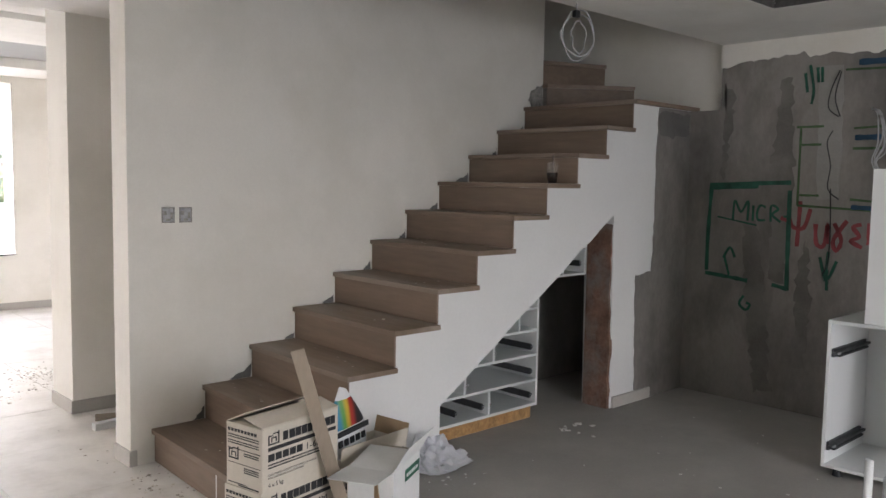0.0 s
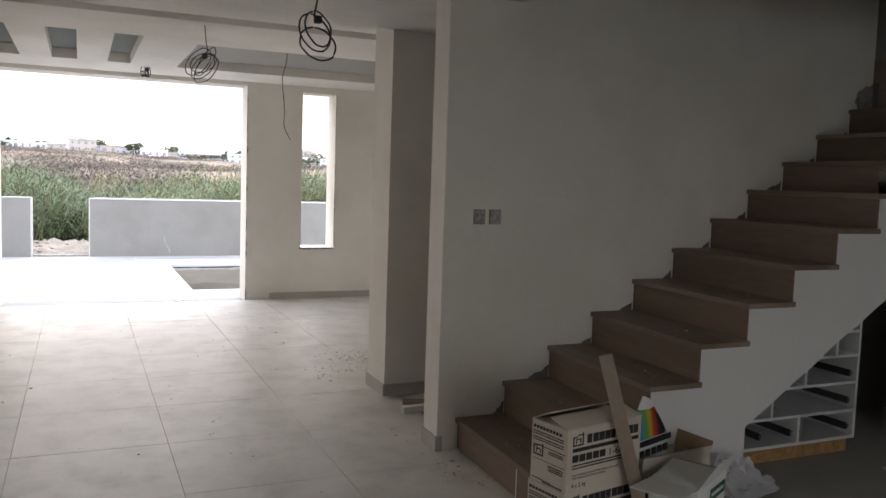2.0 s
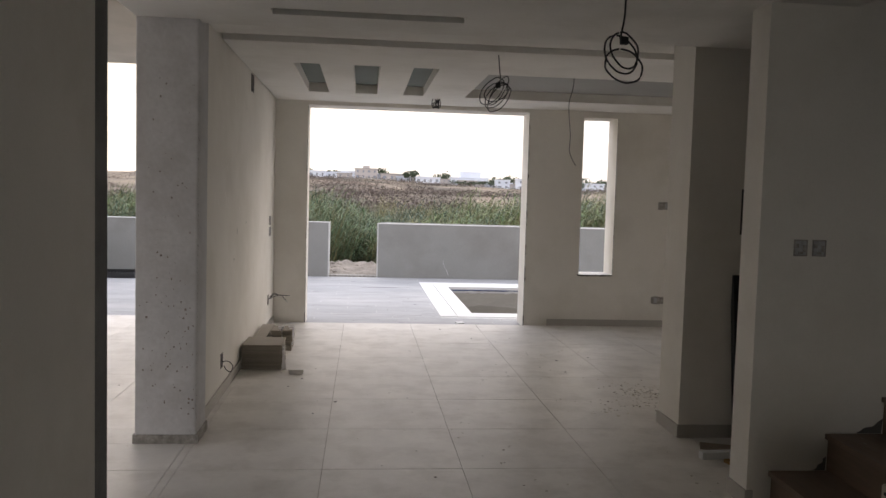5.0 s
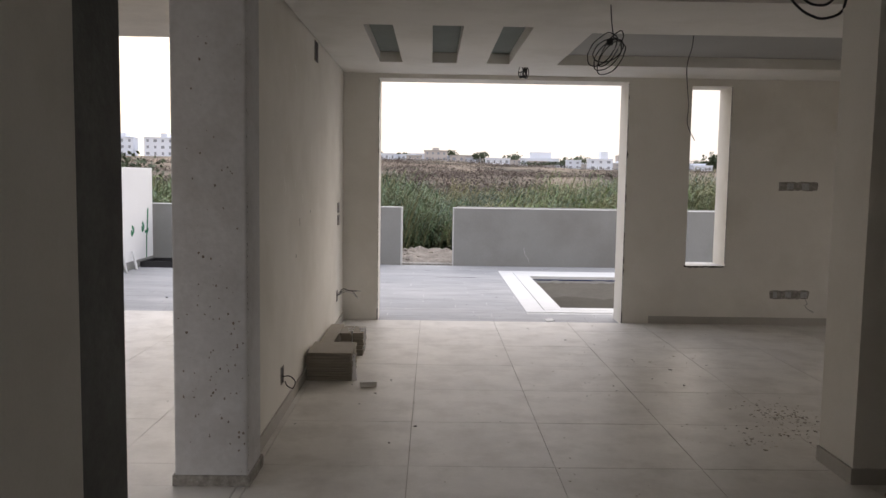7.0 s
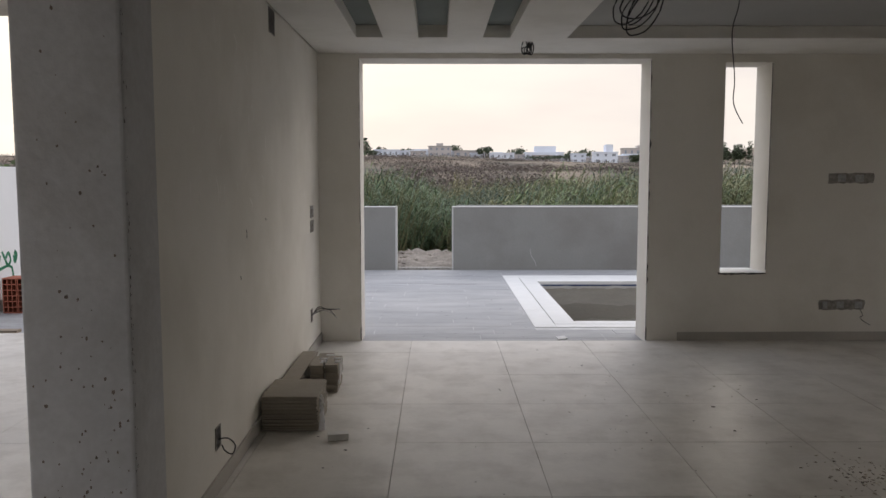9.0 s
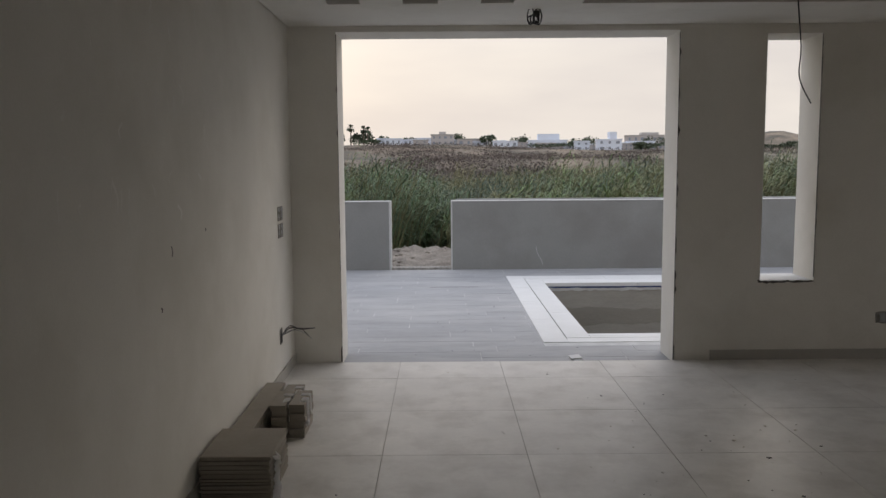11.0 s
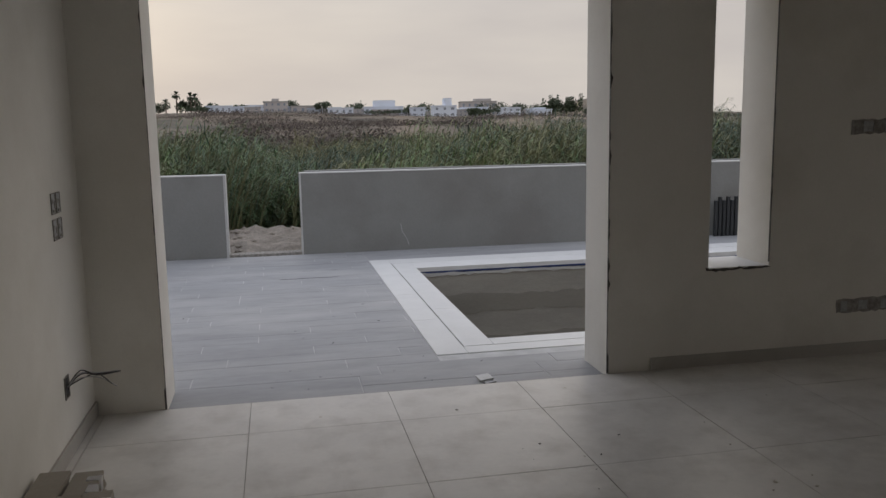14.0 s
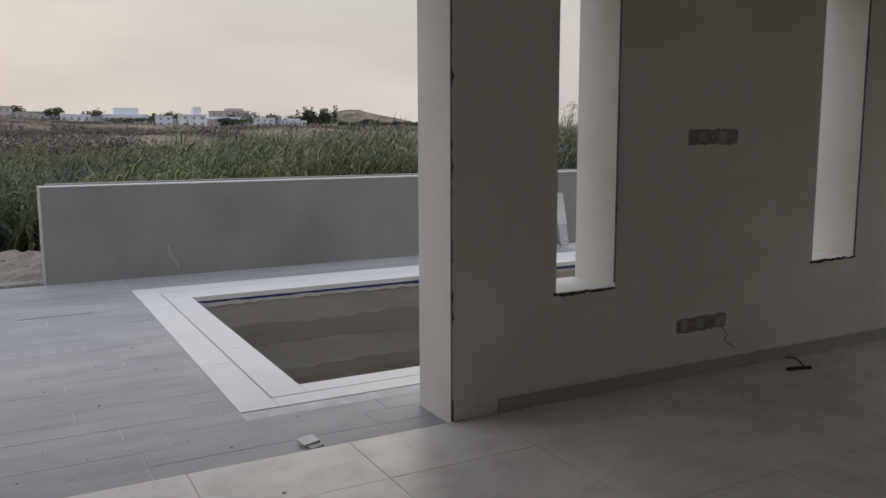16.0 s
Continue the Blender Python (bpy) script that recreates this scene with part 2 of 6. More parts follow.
def ground_material():
    m = bpy.data.materials.new("dry field with scrub and earth")
    m.use_nodes = True
    n, l = m.node_tree.nodes, m.node_tree.links
    pos = n.new("ShaderNodeNewGeometry").outputs["Position"]
    mp = n.new("ShaderNodeMapping")
    mp.inputs["Scale"].default_value = (0.075, 0.028, 0.05)
    l.new(pos, mp.inputs[0])
    big = n.new("ShaderNodeTexNoise")
    big.inputs["Scale"].default_value, big.inputs["Detail"].default_value = 1.0, 8.0
    l.new(mp.outputs[0], big.inputs["Vector"])
    ramp = n.new("ShaderNodeValToRGB")
    e = ramp.color_ramp.elements
    # Field tones are raised too, with the far haze put into the colour.
    e[0].position, e[0].color = 0.36, (0.080, 0.072, 0.055, 1)
    e[1].position, e[1].color = 0.68, (0.275, 0.215, 0.155, 1)
    mid = e.new(0.50)
    mid.color = (0.155, 0.128, 0.095, 1)
    l.new(big.outputs[0], ramp.inputs[0])
    small = n.new("ShaderNodeTexNoise")
    small.inputs["Scale"].default_value, small.inputs["Detail"].default_value = 1.3, 6.0
    l.new(pos, small.inputs["Vector"])
    r = n.new("ShaderNodeMapRange")
    r.inputs[1].default_value, r.inputs[2].default_value, r.inputs[3].default_value, r.inputs[4].default_value = 0.3, 0.7, 0.7, 1.3
    l.new(small.outputs[0], r.inputs[0])
    v = n.new("ShaderNodeVectorMath")
    v.operation = "SCALE"
    l.new(ramp.outputs[0], v.inputs[0])
    l.new(r.outputs[0], v.inputs["Scale"])
    b = n["Principled BSDF"]
    b.inputs["Roughness"].default_value = 0.95
    l.new(v.outputs[0], b.inputs["Base Color"])
    bp = n.new("ShaderNodeBump")
    bp.inputs["Strength"].default_value, bp.inputs["Distance"].default_value = 0.6, 0.15
    l.new(small.outputs[0], bp.inputs["Height"])
    l.new(bp.outputs[0], b.inputs["Normal"])
    return m


M_GROUND = ground_material()

# ---- building blocks ----
def bm_box(bm, x0, x1, y0, y1, z0, z1):
    r = bmesh.ops.create_cube(bm, size=1.0)
    bmesh.ops.transform(bm, matrix=Matrix.Translation(((x0 + x1) / 2, (y0 + y1) / 2, (z0 + z1) / 2)) @ Matrix.Diagonal((x1 - x0, y1 - y0, z1 - z0, 1)), verts=r["verts"])
    return r["verts"]


def boxes(*spans, bevel=0.0):
    bm = bmesh.new()
    for s in spans:
        bm_box(bm, *s)
    if bevel:
        bmesh.ops.bevel(bm, geom=bm.edges[:], offset=bevel, segments=2, affect="EDGES", profile=0.6)
    return bm


def to_mesh(name, bm, mat):
    me = bpy.data.meshes.new(name)
    bmesh.ops.recalc_face_normals(bm, faces=bm.faces[:])
    bm.to_mesh(me)
    bm.free()
    for mm in (mat if isinstance(mat, (list, tuple)) else [mat]):
        me.materials.append(mm)
    return me


def part(name, bm, mat, parent, label="", m=None):
    ob = new(name, to_mesh(name, bm, mat))
    if m is not None:
        ob.matrix_basis = m
    ob.parent = parent
    if label:
        ob["label"] = label
    return ob


def part_of(name, me, parent, m, label=""):
    ob = new(name, me)
    ob.matrix_basis = m
    ob.parent = parent
    if label:
        ob["label"] = label
    return ob


def thing(name, label, category, m=None, group="", kind=""):
    ob = new(name)
    ob.empty_display_size = 0.1
    if m is not None:
        ob.matrix_basis = m
    return tagged(ob, label, category, group, kind)


def solid(name, bm, mat, label, category, m=None, group="", kind=""):
    ob = new(name, to_mesh(name, bm, mat))
    if m is not None:
        ob.matrix_basis = m
    return tagged(ob, label, category, group, kind)


def structure(name, bm, mat, label, category):
    return solid(name, bm, mat, label, category, kind="structure")


def prism(outline, axis, a, b):
    """A solid from a closed outline in the plane across the axis, from a to b along it."""
    bm = bmesh.new()
    def at(p, q, w):
        return {"x": (w, p, q), "y": (p, w, q), "z": (p, q, w)}[axis]
    lo = [bm.verts.new(at(p, q, a)) for p, q in outline]
    hi = [bm.verts.new(at(p, q, b)) for p, q in outline]
    bm.faces.new(lo)
    bm.faces.new(hi[::-1])
    k = len(outline)
    for i in range(k):
        bm.faces.new((lo[i], hi[i], hi[(i + 1) % k], lo[(i + 1) % k]))
    return bm


def tube(points, radius, sides=6, smooth=4):
    """A round cable along a smoothed line of points."""
    pts = [Vector(p) for p in points]
    line = []
    for i in range(len(pts) - 1):
        p0, p1, p2, p3 = pts[max(i - 1, 0)], pts[i], pts[i + 1], pts[min(i + 2, len(pts) - 1)]
        for s in range(smooth):
            u = s / smooth
            line.append(0.5 * ((2 * p1) + (p2 - p0) * u + (2 * p0 - 5 * p1 + 4 * p2 - p3) * u * u + (3 * p1 - p0 - 3 * p2 + p3) * u ** 3))
    line.append(pts[-1])
    bm = bmesh.new()
    rings = []
    for i, p in enumerate(line):
        d = (line[min(i + 1, len(line) - 1)] - line[max(i - 1, 0)]).normalized()
        u = d.cross(Vector((0, 0, 1)) if abs(d.z) < 0.9 else Vector((1, 0, 0))).normalized()
        v = d.cross(u)
        rings.append([bm.verts.new(p + radius * (math.cos(2 * math.pi * k / sides) * u + math.sin(2 * math.pi * k / sides) * v)) for k in range(sides)])
    for a, b in zip(rings, rings[1:]):
        for k in range(sides):
            f = bm.faces.new((a[k], a[(k + 1) % sides], b[(k + 1) % sides], b[k]))
            f.smooth = True
    bm.faces.new(rings[0][::-1])
    bm.faces.new(rings[-1])
    return bm


def ragged(points, step, amount, seed=0):
    """The line of points with uneven, chipped detours."""
    rnd = random.Random(seed)
    out = []
    for (x0, y0), (x1, y1) in zip(points, points[1:]):
        n = max(1, int(math.hypot(x1 - x0, y1 - y0) / step))
        for i in range(n):
            u = i / n
            out.append((x0 + (x1 - x0) * u + rnd.uniform(-amount, amount), y0 + (y1 - y0) * u + rnd.uniform(-amount, amount)))
    out.append(points[-1])
    return out


# ---- setting: floors ----
DECK = -0.020
FAR_Y = 10.16
structure("floor", boxes((-1.90, 7.2, -4.2, FAR_Y - 0.002, -0.16, -0.006)), M_GROUT, "beige grout bed under pale porcelain floor tiles", "floor")
structure("veranda_floor", boxes((-5.35, -1.90, -4.2, 10.55, -0.16, -0.006)), M_GROUT, "grout bed of the pale tiled veranda", "floor")
structure("kitchen_floor", boxes((1.84, 5.5, -4.0, 4.26, -0.004, 0.003)), M_KFLOOR, "dusty grey kitchen floor with plaster crumbs", "floor")

# ---- setting: walls ----
def wall_with_holes(x0, x1, y0, y1, z0, z1, holes):
    """One closed wall along x with upright openings (xa, xb, za, zb)."""
    xs = sorted({x0, x1, *[h[0] for h in holes], *[h[1] for h in holes]})
    zs = sorted({z0, z1, *[h[2] for h in holes], *[h[3] for h in holes]})

    def full(i, k):
        if not (0 <= i < len(xs) - 1 and 0 <= k < len(zs) - 1):
            return False
        cx, cz = (xs[i] + xs[i + 1]) / 2, (zs[k] + zs[k + 1]) / 2
        return not any(h[0] < cx < h[1] and h[2] < cz < h[3] for h in holes)

    bm, made = bmesh.new(), {}

    def vert(*p):
        if p not in made:
            made[p] = bm.verts.new(p)
        return made[p]

    for i in range(len(xs) - 1):
        for k in range(len(zs) - 1):
            if not full(i, k):
                continue
            a, b, c, d = xs[i], xs[i + 1], zs[k], zs[k + 1]
            for y in (y0, y1):
                bm.faces.new([vert(a, y, c), vert(b, y, c), vert(b, y, d), vert(a, y, d)])
            for open_, (p, q) in ((not full(i - 1, k), ((a, c), (a, d))), (not full(i + 1, k), ((b, c), (b, d))), (not full(i, k - 1), ((a, c), (b, c))), (not full(i, k + 1), ((a, d), (b, d)))):
                if open_:
                    bm.faces.new([vert(p[0], y0, p[1]), vert(q[0], y0, q[1]), vert(q[0], y1, q[1]), vert(p[0], y1, p[1])])
    return bm


TOP = 3.0
structure("wall_garden", wall_with_holes(-1.72, 7.2, FAR_Y, 10.54, -0.16, TOP, [(-1.032, 1.635, -0.16, 2.605), (2.315, 2.745, 0.63, 2.575), (4.51, 4.975, 0.65, 2.575)]), M_WALL, "warm white plastered wall with a wide opening and two tall slit windows", "wall")
structure("wall_west", boxes((-1.72, -1.412, 5.66, FAR_Y, -0.16, TOP)), M_WALL, "warm white plastered wall with rubbed filler patches", "wall")
structure("wall_kitchen_west", boxes((-1.62, -1.357, -4.2, 3.454, -0.16, TOP)), M_WALL, "plain plastered kitchen wall in shade", "wall")
structure("wall_stairs", boxes((1.642, 4.97, 4.26, 4.457, -0.16, 4.4)), M_WALL, "warm white plastered wall beside the staircase", "wall")
structure("wall_passage", boxes((1.757, 7.2, 5.465, 5.835, -0.16, TOP)), M_WALL, "warm white plastered wall end beside the passage", "wall")
structure("wall_passage_end", boxes((4.97, 5.25, 4.95, 5.465, -0.16, TOP)), M_WALL, "plain plastered wall closing the passage", "wall")
# Unseen opening, added to brighten the right side of the living room.
structure("wall_east_living", boxes((7.0, 7.2, 5.835, 6.6, -0.16, TOP), (7.0, 7.2, 9.4, FAR_Y, -0.16, TOP), (7.0, 7.2, 6.6, 9.4, -0.16, 0.5), (7.0, 7.2, 6.6, 9.4, 2.4, TOP)), M_WALL, "plain plastered living room wall with an added unseen light opening", "wall")
structure("wall_kitchen_east", boxes((5.5, 5.75, -4.2, 3.02, -0.16, TOP), (5.5, 5.75, 3.02, 3.262, -0.16, 2.107)), M_CEMENT, "grey cement-rendered kitchen wall awaiting tiles", "wall")
structure("wall_stairwell_east", boxes((5.56, 5.76, 3.02, 7.0, 2.107, 5.2), (5.5, 5.76, 3.262, 5.465, -0.16, 2.107)), M_WALL, "olive-shaded plastered stairwell wall", "wall")
structure("wall_kitchen_south", wall_with_holes(-1.72, 5.75, -4.2, -4.0, -0.16, TOP, [(0.2, 2.8, 0.0, 2.3)]), M_WALL, "plain plastered kitchen wall with a window", "wall")

# ---- setting: ceilings ----
CEIL_K, CEIL_L = 2.57, 2.65
def slab_with_recesses(x0, x1, y0, y1, z, top, holes):
    """A ceiling board cut into cells, leaving the recesses open; each recess is closed above."""
    xs = sorted({x0, x1, *[h[0] for h in holes], *[h[1] for h in holes]})
    ys = sorted({y0, y1, *[h[2] for h in holes], *[h[3] for h in holes]})
    spans = []
    for xa, xb in zip(xs, xs[1:]):
        for ya, yb in zip(ys, ys[1:]):
            cx, cy = (xa + xb) / 2, (ya + yb) / 2
            depth = next((h[4] for h in holes if h[0] < cx < h[1] and h[2] < cy < h[3]), 0)
            spans.append((xa, xb, ya, yb, z + depth, top))
    return spans


structure("ceiling_kitchen", boxes(*[s for s in slab_with_recesses(-1.72, 5.5, -4.0, 5.465, CEIL_K, 2.95, [(-0.90, 0.20, 4.96, 5.11, 0.08), (2.10, 5.5, 3.02, 4.36, 9.0), (4.97, 5.5, 4.36, 5.465, 9.0), (3.1, 4.55, 0.2, 2.215, 0.13)]) if s[4] < s[5]]), M_CEIL, "white plasterboard ceiling with a cut light slot and stairwell opening", "ceiling")
LIVING_HOLES = [(-1.40, 3.6, 6.17, 6.42, 0.20), (-0.97, -0.755, 7.36, 9.28, 0.10), (-0.47, -0.24, 7.36, 9.28, 0.10), (0.045, 0.265, 7.36, 9.28, 0.10), (0.725, 5.6, 7.56, 9.30, 0.10)]
structure("ceiling_living", boxes(*slab_with_recesses(-1.40, 7.0, 5.465, FAR_Y, CEIL_L, 2.98, LIVING_HOLES)), M_CEIL, "white plasterboard ceiling with light slots and a long tray recess", "ceiling")
tray = LIVING_HOLES[4]
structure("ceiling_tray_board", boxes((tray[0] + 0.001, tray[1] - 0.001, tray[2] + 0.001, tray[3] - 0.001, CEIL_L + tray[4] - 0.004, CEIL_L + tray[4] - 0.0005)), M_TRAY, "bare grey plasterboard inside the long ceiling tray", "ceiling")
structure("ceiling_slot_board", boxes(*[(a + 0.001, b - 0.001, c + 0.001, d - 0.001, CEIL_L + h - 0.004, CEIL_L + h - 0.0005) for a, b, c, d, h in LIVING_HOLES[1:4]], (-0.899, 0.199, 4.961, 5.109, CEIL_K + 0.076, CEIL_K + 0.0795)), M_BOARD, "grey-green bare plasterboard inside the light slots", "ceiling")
# Unseen walls and lid round the stairwell are added to keep sky light out.
structure("roof_slab", boxes((-1.9, 7.4, -4.4, 3.0, 3.0, 3.25), (-1.9, 2.1, 3.0, 10.5, 3.0, 3.25), (2.1, 7.4, 4.9, 10.5, 3.0, 3.25), (1.9, 6.2, 2.8, 7.2, 5.2, 5.4), (1.9, 2.1, 3.0, 6.8, 3.25, 5.2), (2.1, 5.76, 2.86, 3.02, 2.95, 5.2), (2.1, 5.56, 6.8, 7.0, 3.0, 5.2)), M_SOFFIT, "concrete floor slab over the rooms, with unseen walls and lid closing the stairwell", "slab")
structure("veranda_soffit", boxes((-4.7, -1.9, -4.2, 10.55, 3.05, 3.25)), M_SOFFIT, "raw cast concrete veranda soffit with board marks", "ceiling")

# ---- setting: columns ----
structure("column", boxes((-1.723, -1.357, 5.35, 5.66, -0.1, TOP), bevel=0.012), M_COLUMN, "whitewashed concrete column with pits and rust specks", "column")
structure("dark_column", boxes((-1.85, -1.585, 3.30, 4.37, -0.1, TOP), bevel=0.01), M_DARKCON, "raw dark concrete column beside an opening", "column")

# ---- setting: yard ----
PAR = 15.91  # garden face of the parapet
structure("deck_bed", boxes((-5.35, -1.9, 10.552, PAR, -0.2, DECK - 0.0025), (-1.9, 0.70, 10.162, PAR, -0.2, DECK - 0.0025), (0.70, 9.6, 10.162, 10.92, -0.2, DECK - 0.0025), (0.70, 9.6, 15.14, PAR, -0.2, DECK - 0.0025)), M_DECKGAP, "pale mortar bed between the deck planks", "paving")
structure("parapet_wall", boxes((-0.073, 11.5, PAR, PAR + 0.24, -0.3, 1.008), bevel=0.008), M_PARAPET, "grey rendered garden parapet beside the pool", "wall")
structure("parapet_wall_short", boxes((-6.4, -0.985, PAR, PAR + 0.24, -0.3, 1.008), bevel=0.008), M_PARAPET, "short grey rendered garden parapet with a chipped edge", "wall")
structure("parapet_wall_outer", boxes((0.005, 11.5, PAR + 0.43, PAR + 0.60, -0.3, 1.022), bevel=0.01), M_PARAPET, "second grey parapet a hand behind the first", "wall")
structure("yard_wall", boxes((-5.55, -5.35, 2.0, 15.7, -0.3, 1.64), bevel=0.006), M_YARDWALL, "white painted yard wall with green spray marks", "wall")

# ---- staircase ----
STEP_X, STEP_RUN, STEP_Z, STEP_UP = 1.772, 0.2978, 0.187, 0.195
stairs = thing("staircase", "unfinished staircase clad in brown wood-look tile with a white plastered side", "staircase")


def skew(bm, k):
    """The steps run slightly off square to the wall."""
    for v in bm.verts:
        u = (v.co.y - 3.235) / 1.023
        v.co.x += (1 - u) * (-0.066 + 0.004 * k) + u * (-0.018 + 0.001 * k)
    return bm


for k in range(11):
    x, z = STEP_X + STEP_RUN * k, STEP_Z + STEP_UP * k
    back = x + STEP_RUN + 0.03 if k < 10 else 5.60
    part("tread", skew(boxes((x, back, 3.235 if k < 10 else 3.22, 4.258, z - 0.028, z), bevel=0.004), k), M_WOOD, stairs)
    part("riser", skew(boxes((x + 0.018, x + 0.03, 3.262 if k < 11 else 3.25, 4.258, z - STEP_UP + 0.001 if k else 0.003, z - 0.029)), k), M_WOODRISER, stairs)

outline = [(1.736, 0.0)]
for k in range(11):
    x, z = STEP_X + 0.03 - 0.066 + 0.004 * k + STEP_RUN * k, STEP_Z - 0.028 + STEP_UP * k
    outline += [(x, z)] if k == 0 else [(x, z - STEP_UP), (x, z)]
outline += [(5.5, outline[-1][1]), (5.5, 0.0), (4.583, 0.0), (4.562, 1.345)]
outline += ragged([(4.54, 1.33), (3.75, 0.82), (2.968, 0.31)], 0.12, 0.006, 3)
outline += [(2.966, 0.0)]
part("side_wall", prism(outline, "y", 3.262, 3.50), M_STRINGER, stairs, "white plastered stair side with a cut triangular niche")
# ---- pool ----
PX0, PX1, PY0, PY1 = 1.147, 8.6, 11.265, 14.47
pool = thing("swimming_pool", "empty unfinished swimming pool with raw render and white coping", "pool", kind="structure")
for span in ((PX0 - 0.20, PX0, PY0 - 0.2, PY1 + 0.2, -1.75, DECK - 0.045), (PX1, PX1 + 0.2, PY0 - 0.2, PY1 + 0.2, -1.75, DECK - 0.045), (PX0, PX1, PY0 - 0.2, PY0, -1.75, DECK - 0.045), (PX0, PX1, PY1, PY1 + 0.2, -1.75, DECK - 0.045)):
    part("basin_wall", boxes(span), M_POOL, pool, "grey-brown rendered basin wall")
part("basin_floor", boxes((PX0 - 0.2, PX1 + 0.2, PY0 - 0.2, PY1 + 0.2, -1.95, -1.75)), M_POOL, pool)


def damp_band(z_low, z_high, seed):
    """A wavering darker coat of render along the far basin wall."""
    n_ = 120
    xs = [PX0 + 0.004 + (PX1 - PX0 - 0.008) * i / n_ for i in range(n_ + 1)]
    wave = lambda x, k: 0.075 * noise.noise((x * 0.9, k, seed)) + 0.045 * abs(noise.noise((x * 3.2, k + 3, seed))) + 0.02 * noise.noise((x * 9, k, seed + 4))
    low = [(x, z_low + wave(x, 1.3)) for x in xs]
    high = [(x, z_high + wave(x, 7.7)) for x in xs]
    part("damp_band", prism(low + high[::-1], "y", PY1 - 0.004, PY1 + 0.003), M_POOLDAMP, pool, "darker damp render band")


damp_band(-0.62, -0.36, 2.5)
damp_band(-1.74, -0.90, 6.5)
part("masking_strip", boxes((PX0 + 0.01, PX0 + 2.4, PY1 - 0.008, PY1 + 0.01, DECK - 0.066, DECK - 0.046), (PX0 + 2.4, PX1 - 0.01, PY1 - 0.010, PY1 + 0.01, DECK - 0.076, DECK - 0.046)), M_BLUE, pool, "blue masking film under the coping")
part("mortar_line", prism(ragged([(PX0 + 0.01, DECK - 0.10), (PX1 - 0.01, DECK - 0.115), (PX1 - 0.01, DECK - 0.085), (PX0 + 0.01, DECK - 0.068)], 0.06, 0.012, 8), "y", PY1 - 0.009, PY1 + 0.004), M_PCAP, pool, "pale mortar under the masking film")


def coping_run(x0, x1, y0, y1, along, length):
    """Coping slabs laid end to end with hair joints."""
    lo, hi = (x0, x1) if along == "x" else (y0, y1)
    n = max(1, round((hi - lo) / length))
    for i in range(n):
        a, b = lo + (hi - lo) * i / n + 0.0015, lo + (hi - lo) * (i + 1) / n - 0.0015
        span = (a, b, y0, y1) if along == "x" else (x0, x1, a, b)
        part("coping_stone", boxes((*span, DECK - 0.045, DECK + 0.004), bevel=0.003), M_COPING, pool)


for (g0, g1), (n0, n1), (f0, f1) in (((0.0, 0.225), (0.0, 0.172), (0.0, 0.375)), ((0.235, 0.462), (0.182, 0.351), (0.388, 0.68))):
    coping_run(PX0 - g1, PX0 - g0, PY0 - n1, PY1 + f1, "y", 1.2)
    coping_run(PX0 - g0, PX1 + g0, PY0 - n1, PY0 - n0, "x", 1.2)
    coping_run(PX0 - g0, PX1 + g0, PY1 + f0, PY1 + f1, "x", 1.2)
    coping_run(PX1 + g0, PX1 + g1, PY0 - n1, PY1 + f1, "y", 1.2)

# ---- ground, one sheet to the horizon ----
def ground_height(x, y):
    base = -0.45
    if y > 40:
        u = min(1.0, (y - 40) / 330.0)
        base += (8.7 - 2.6 * min(1.0, max(0.0, x / 60.0))) * u * u * (3 - 2 * u)
    base += (1.1 * noise.noise((x * 0.02, y * 0.02, 1.0)) + 0.9 * noise.noise((x * 0.055, y * 0.03, 7.0)) + 0.35 * abs(noise.noise((x * 0.16, y * 0.09, 3.0)))) * min(1, max(0, (y - 50) / 60)) * min(1, max(0, (325 - y) / 90))
    if y > 280:
        base += min(5.0, (y - 280) * 0.004) + 10 * max(0, 1 - math.hypot((x - 362) / 75, (y - 900) / 200)) * 2.6
    if 16.15 < y < 19.75 and -3.5 < x < 3:
        base += 0.50 * math.sin((y - 15.75) / 4.0 * math.pi) * max(0, 1 - ((x + 0.5) / 3.0) ** 2) + 0.10 * noise.noise((x * 3, y * 3, 0))
    return base


gxs = sorted({*np.linspace(-8, 8, 81).round(3), *[s * v for s in (-1, 1) for v in np.geomspace(8, 2600, 110).round(2)]})
gys = sorted({*np.linspace(-40, 16, 12).round(3), *np.linspace(16, 24, 49).round(3), *np.linspace(50, 330, 90).round(2), *np.geomspace(24, 2800, 120).round(2), -600.0, -2000.0, -150.0})
verts = [(x, y, ground_height(x, y) if y > 10.6 else -0.45 - (1.8 if 0 < x < 10 and y > 8 else 0)) if not (0.4 < x < 9.6 and 10.2 < y < 15.9) else (x, y, -2.2) for y in gys for x in gxs]
w = len(gxs)
faces = [(j * w + i, j * w + i + 1, (j + 1) * w + i + 1, (j + 1) * w + i) for j in range(len(gys) - 1) for i in range(w - 1)]
gm = bpy.data.meshes.new("ground")
gm.from_pydata(verts, [], faces)
gm.materials.append(M_GROUND)
for p_ in gm.polygons:
    p_.use_smooth = True
tagged(new("ground", gm), "dry brown field rising to a hill beyond the garden", "ground", kind="structure")


def soup(name, verts, faces, mat, label, category, mats_of=None):
    me = bpy.data.meshes.new(name)
    me.from_pydata(verts, [], faces)
    for mm in (mat if isinstance(mat, list) else [mat]):
        me.materials.append(mm)
    if mats_of is not None:
        me.polygons.foreach_set("material_index", mats_of)
    return tagged(new(name, me), label, category, kind="stuff")


# ---- reeds bending in the wind behind the parapet ----
rnd = random.Random(5)
V, F, K = [], [], []


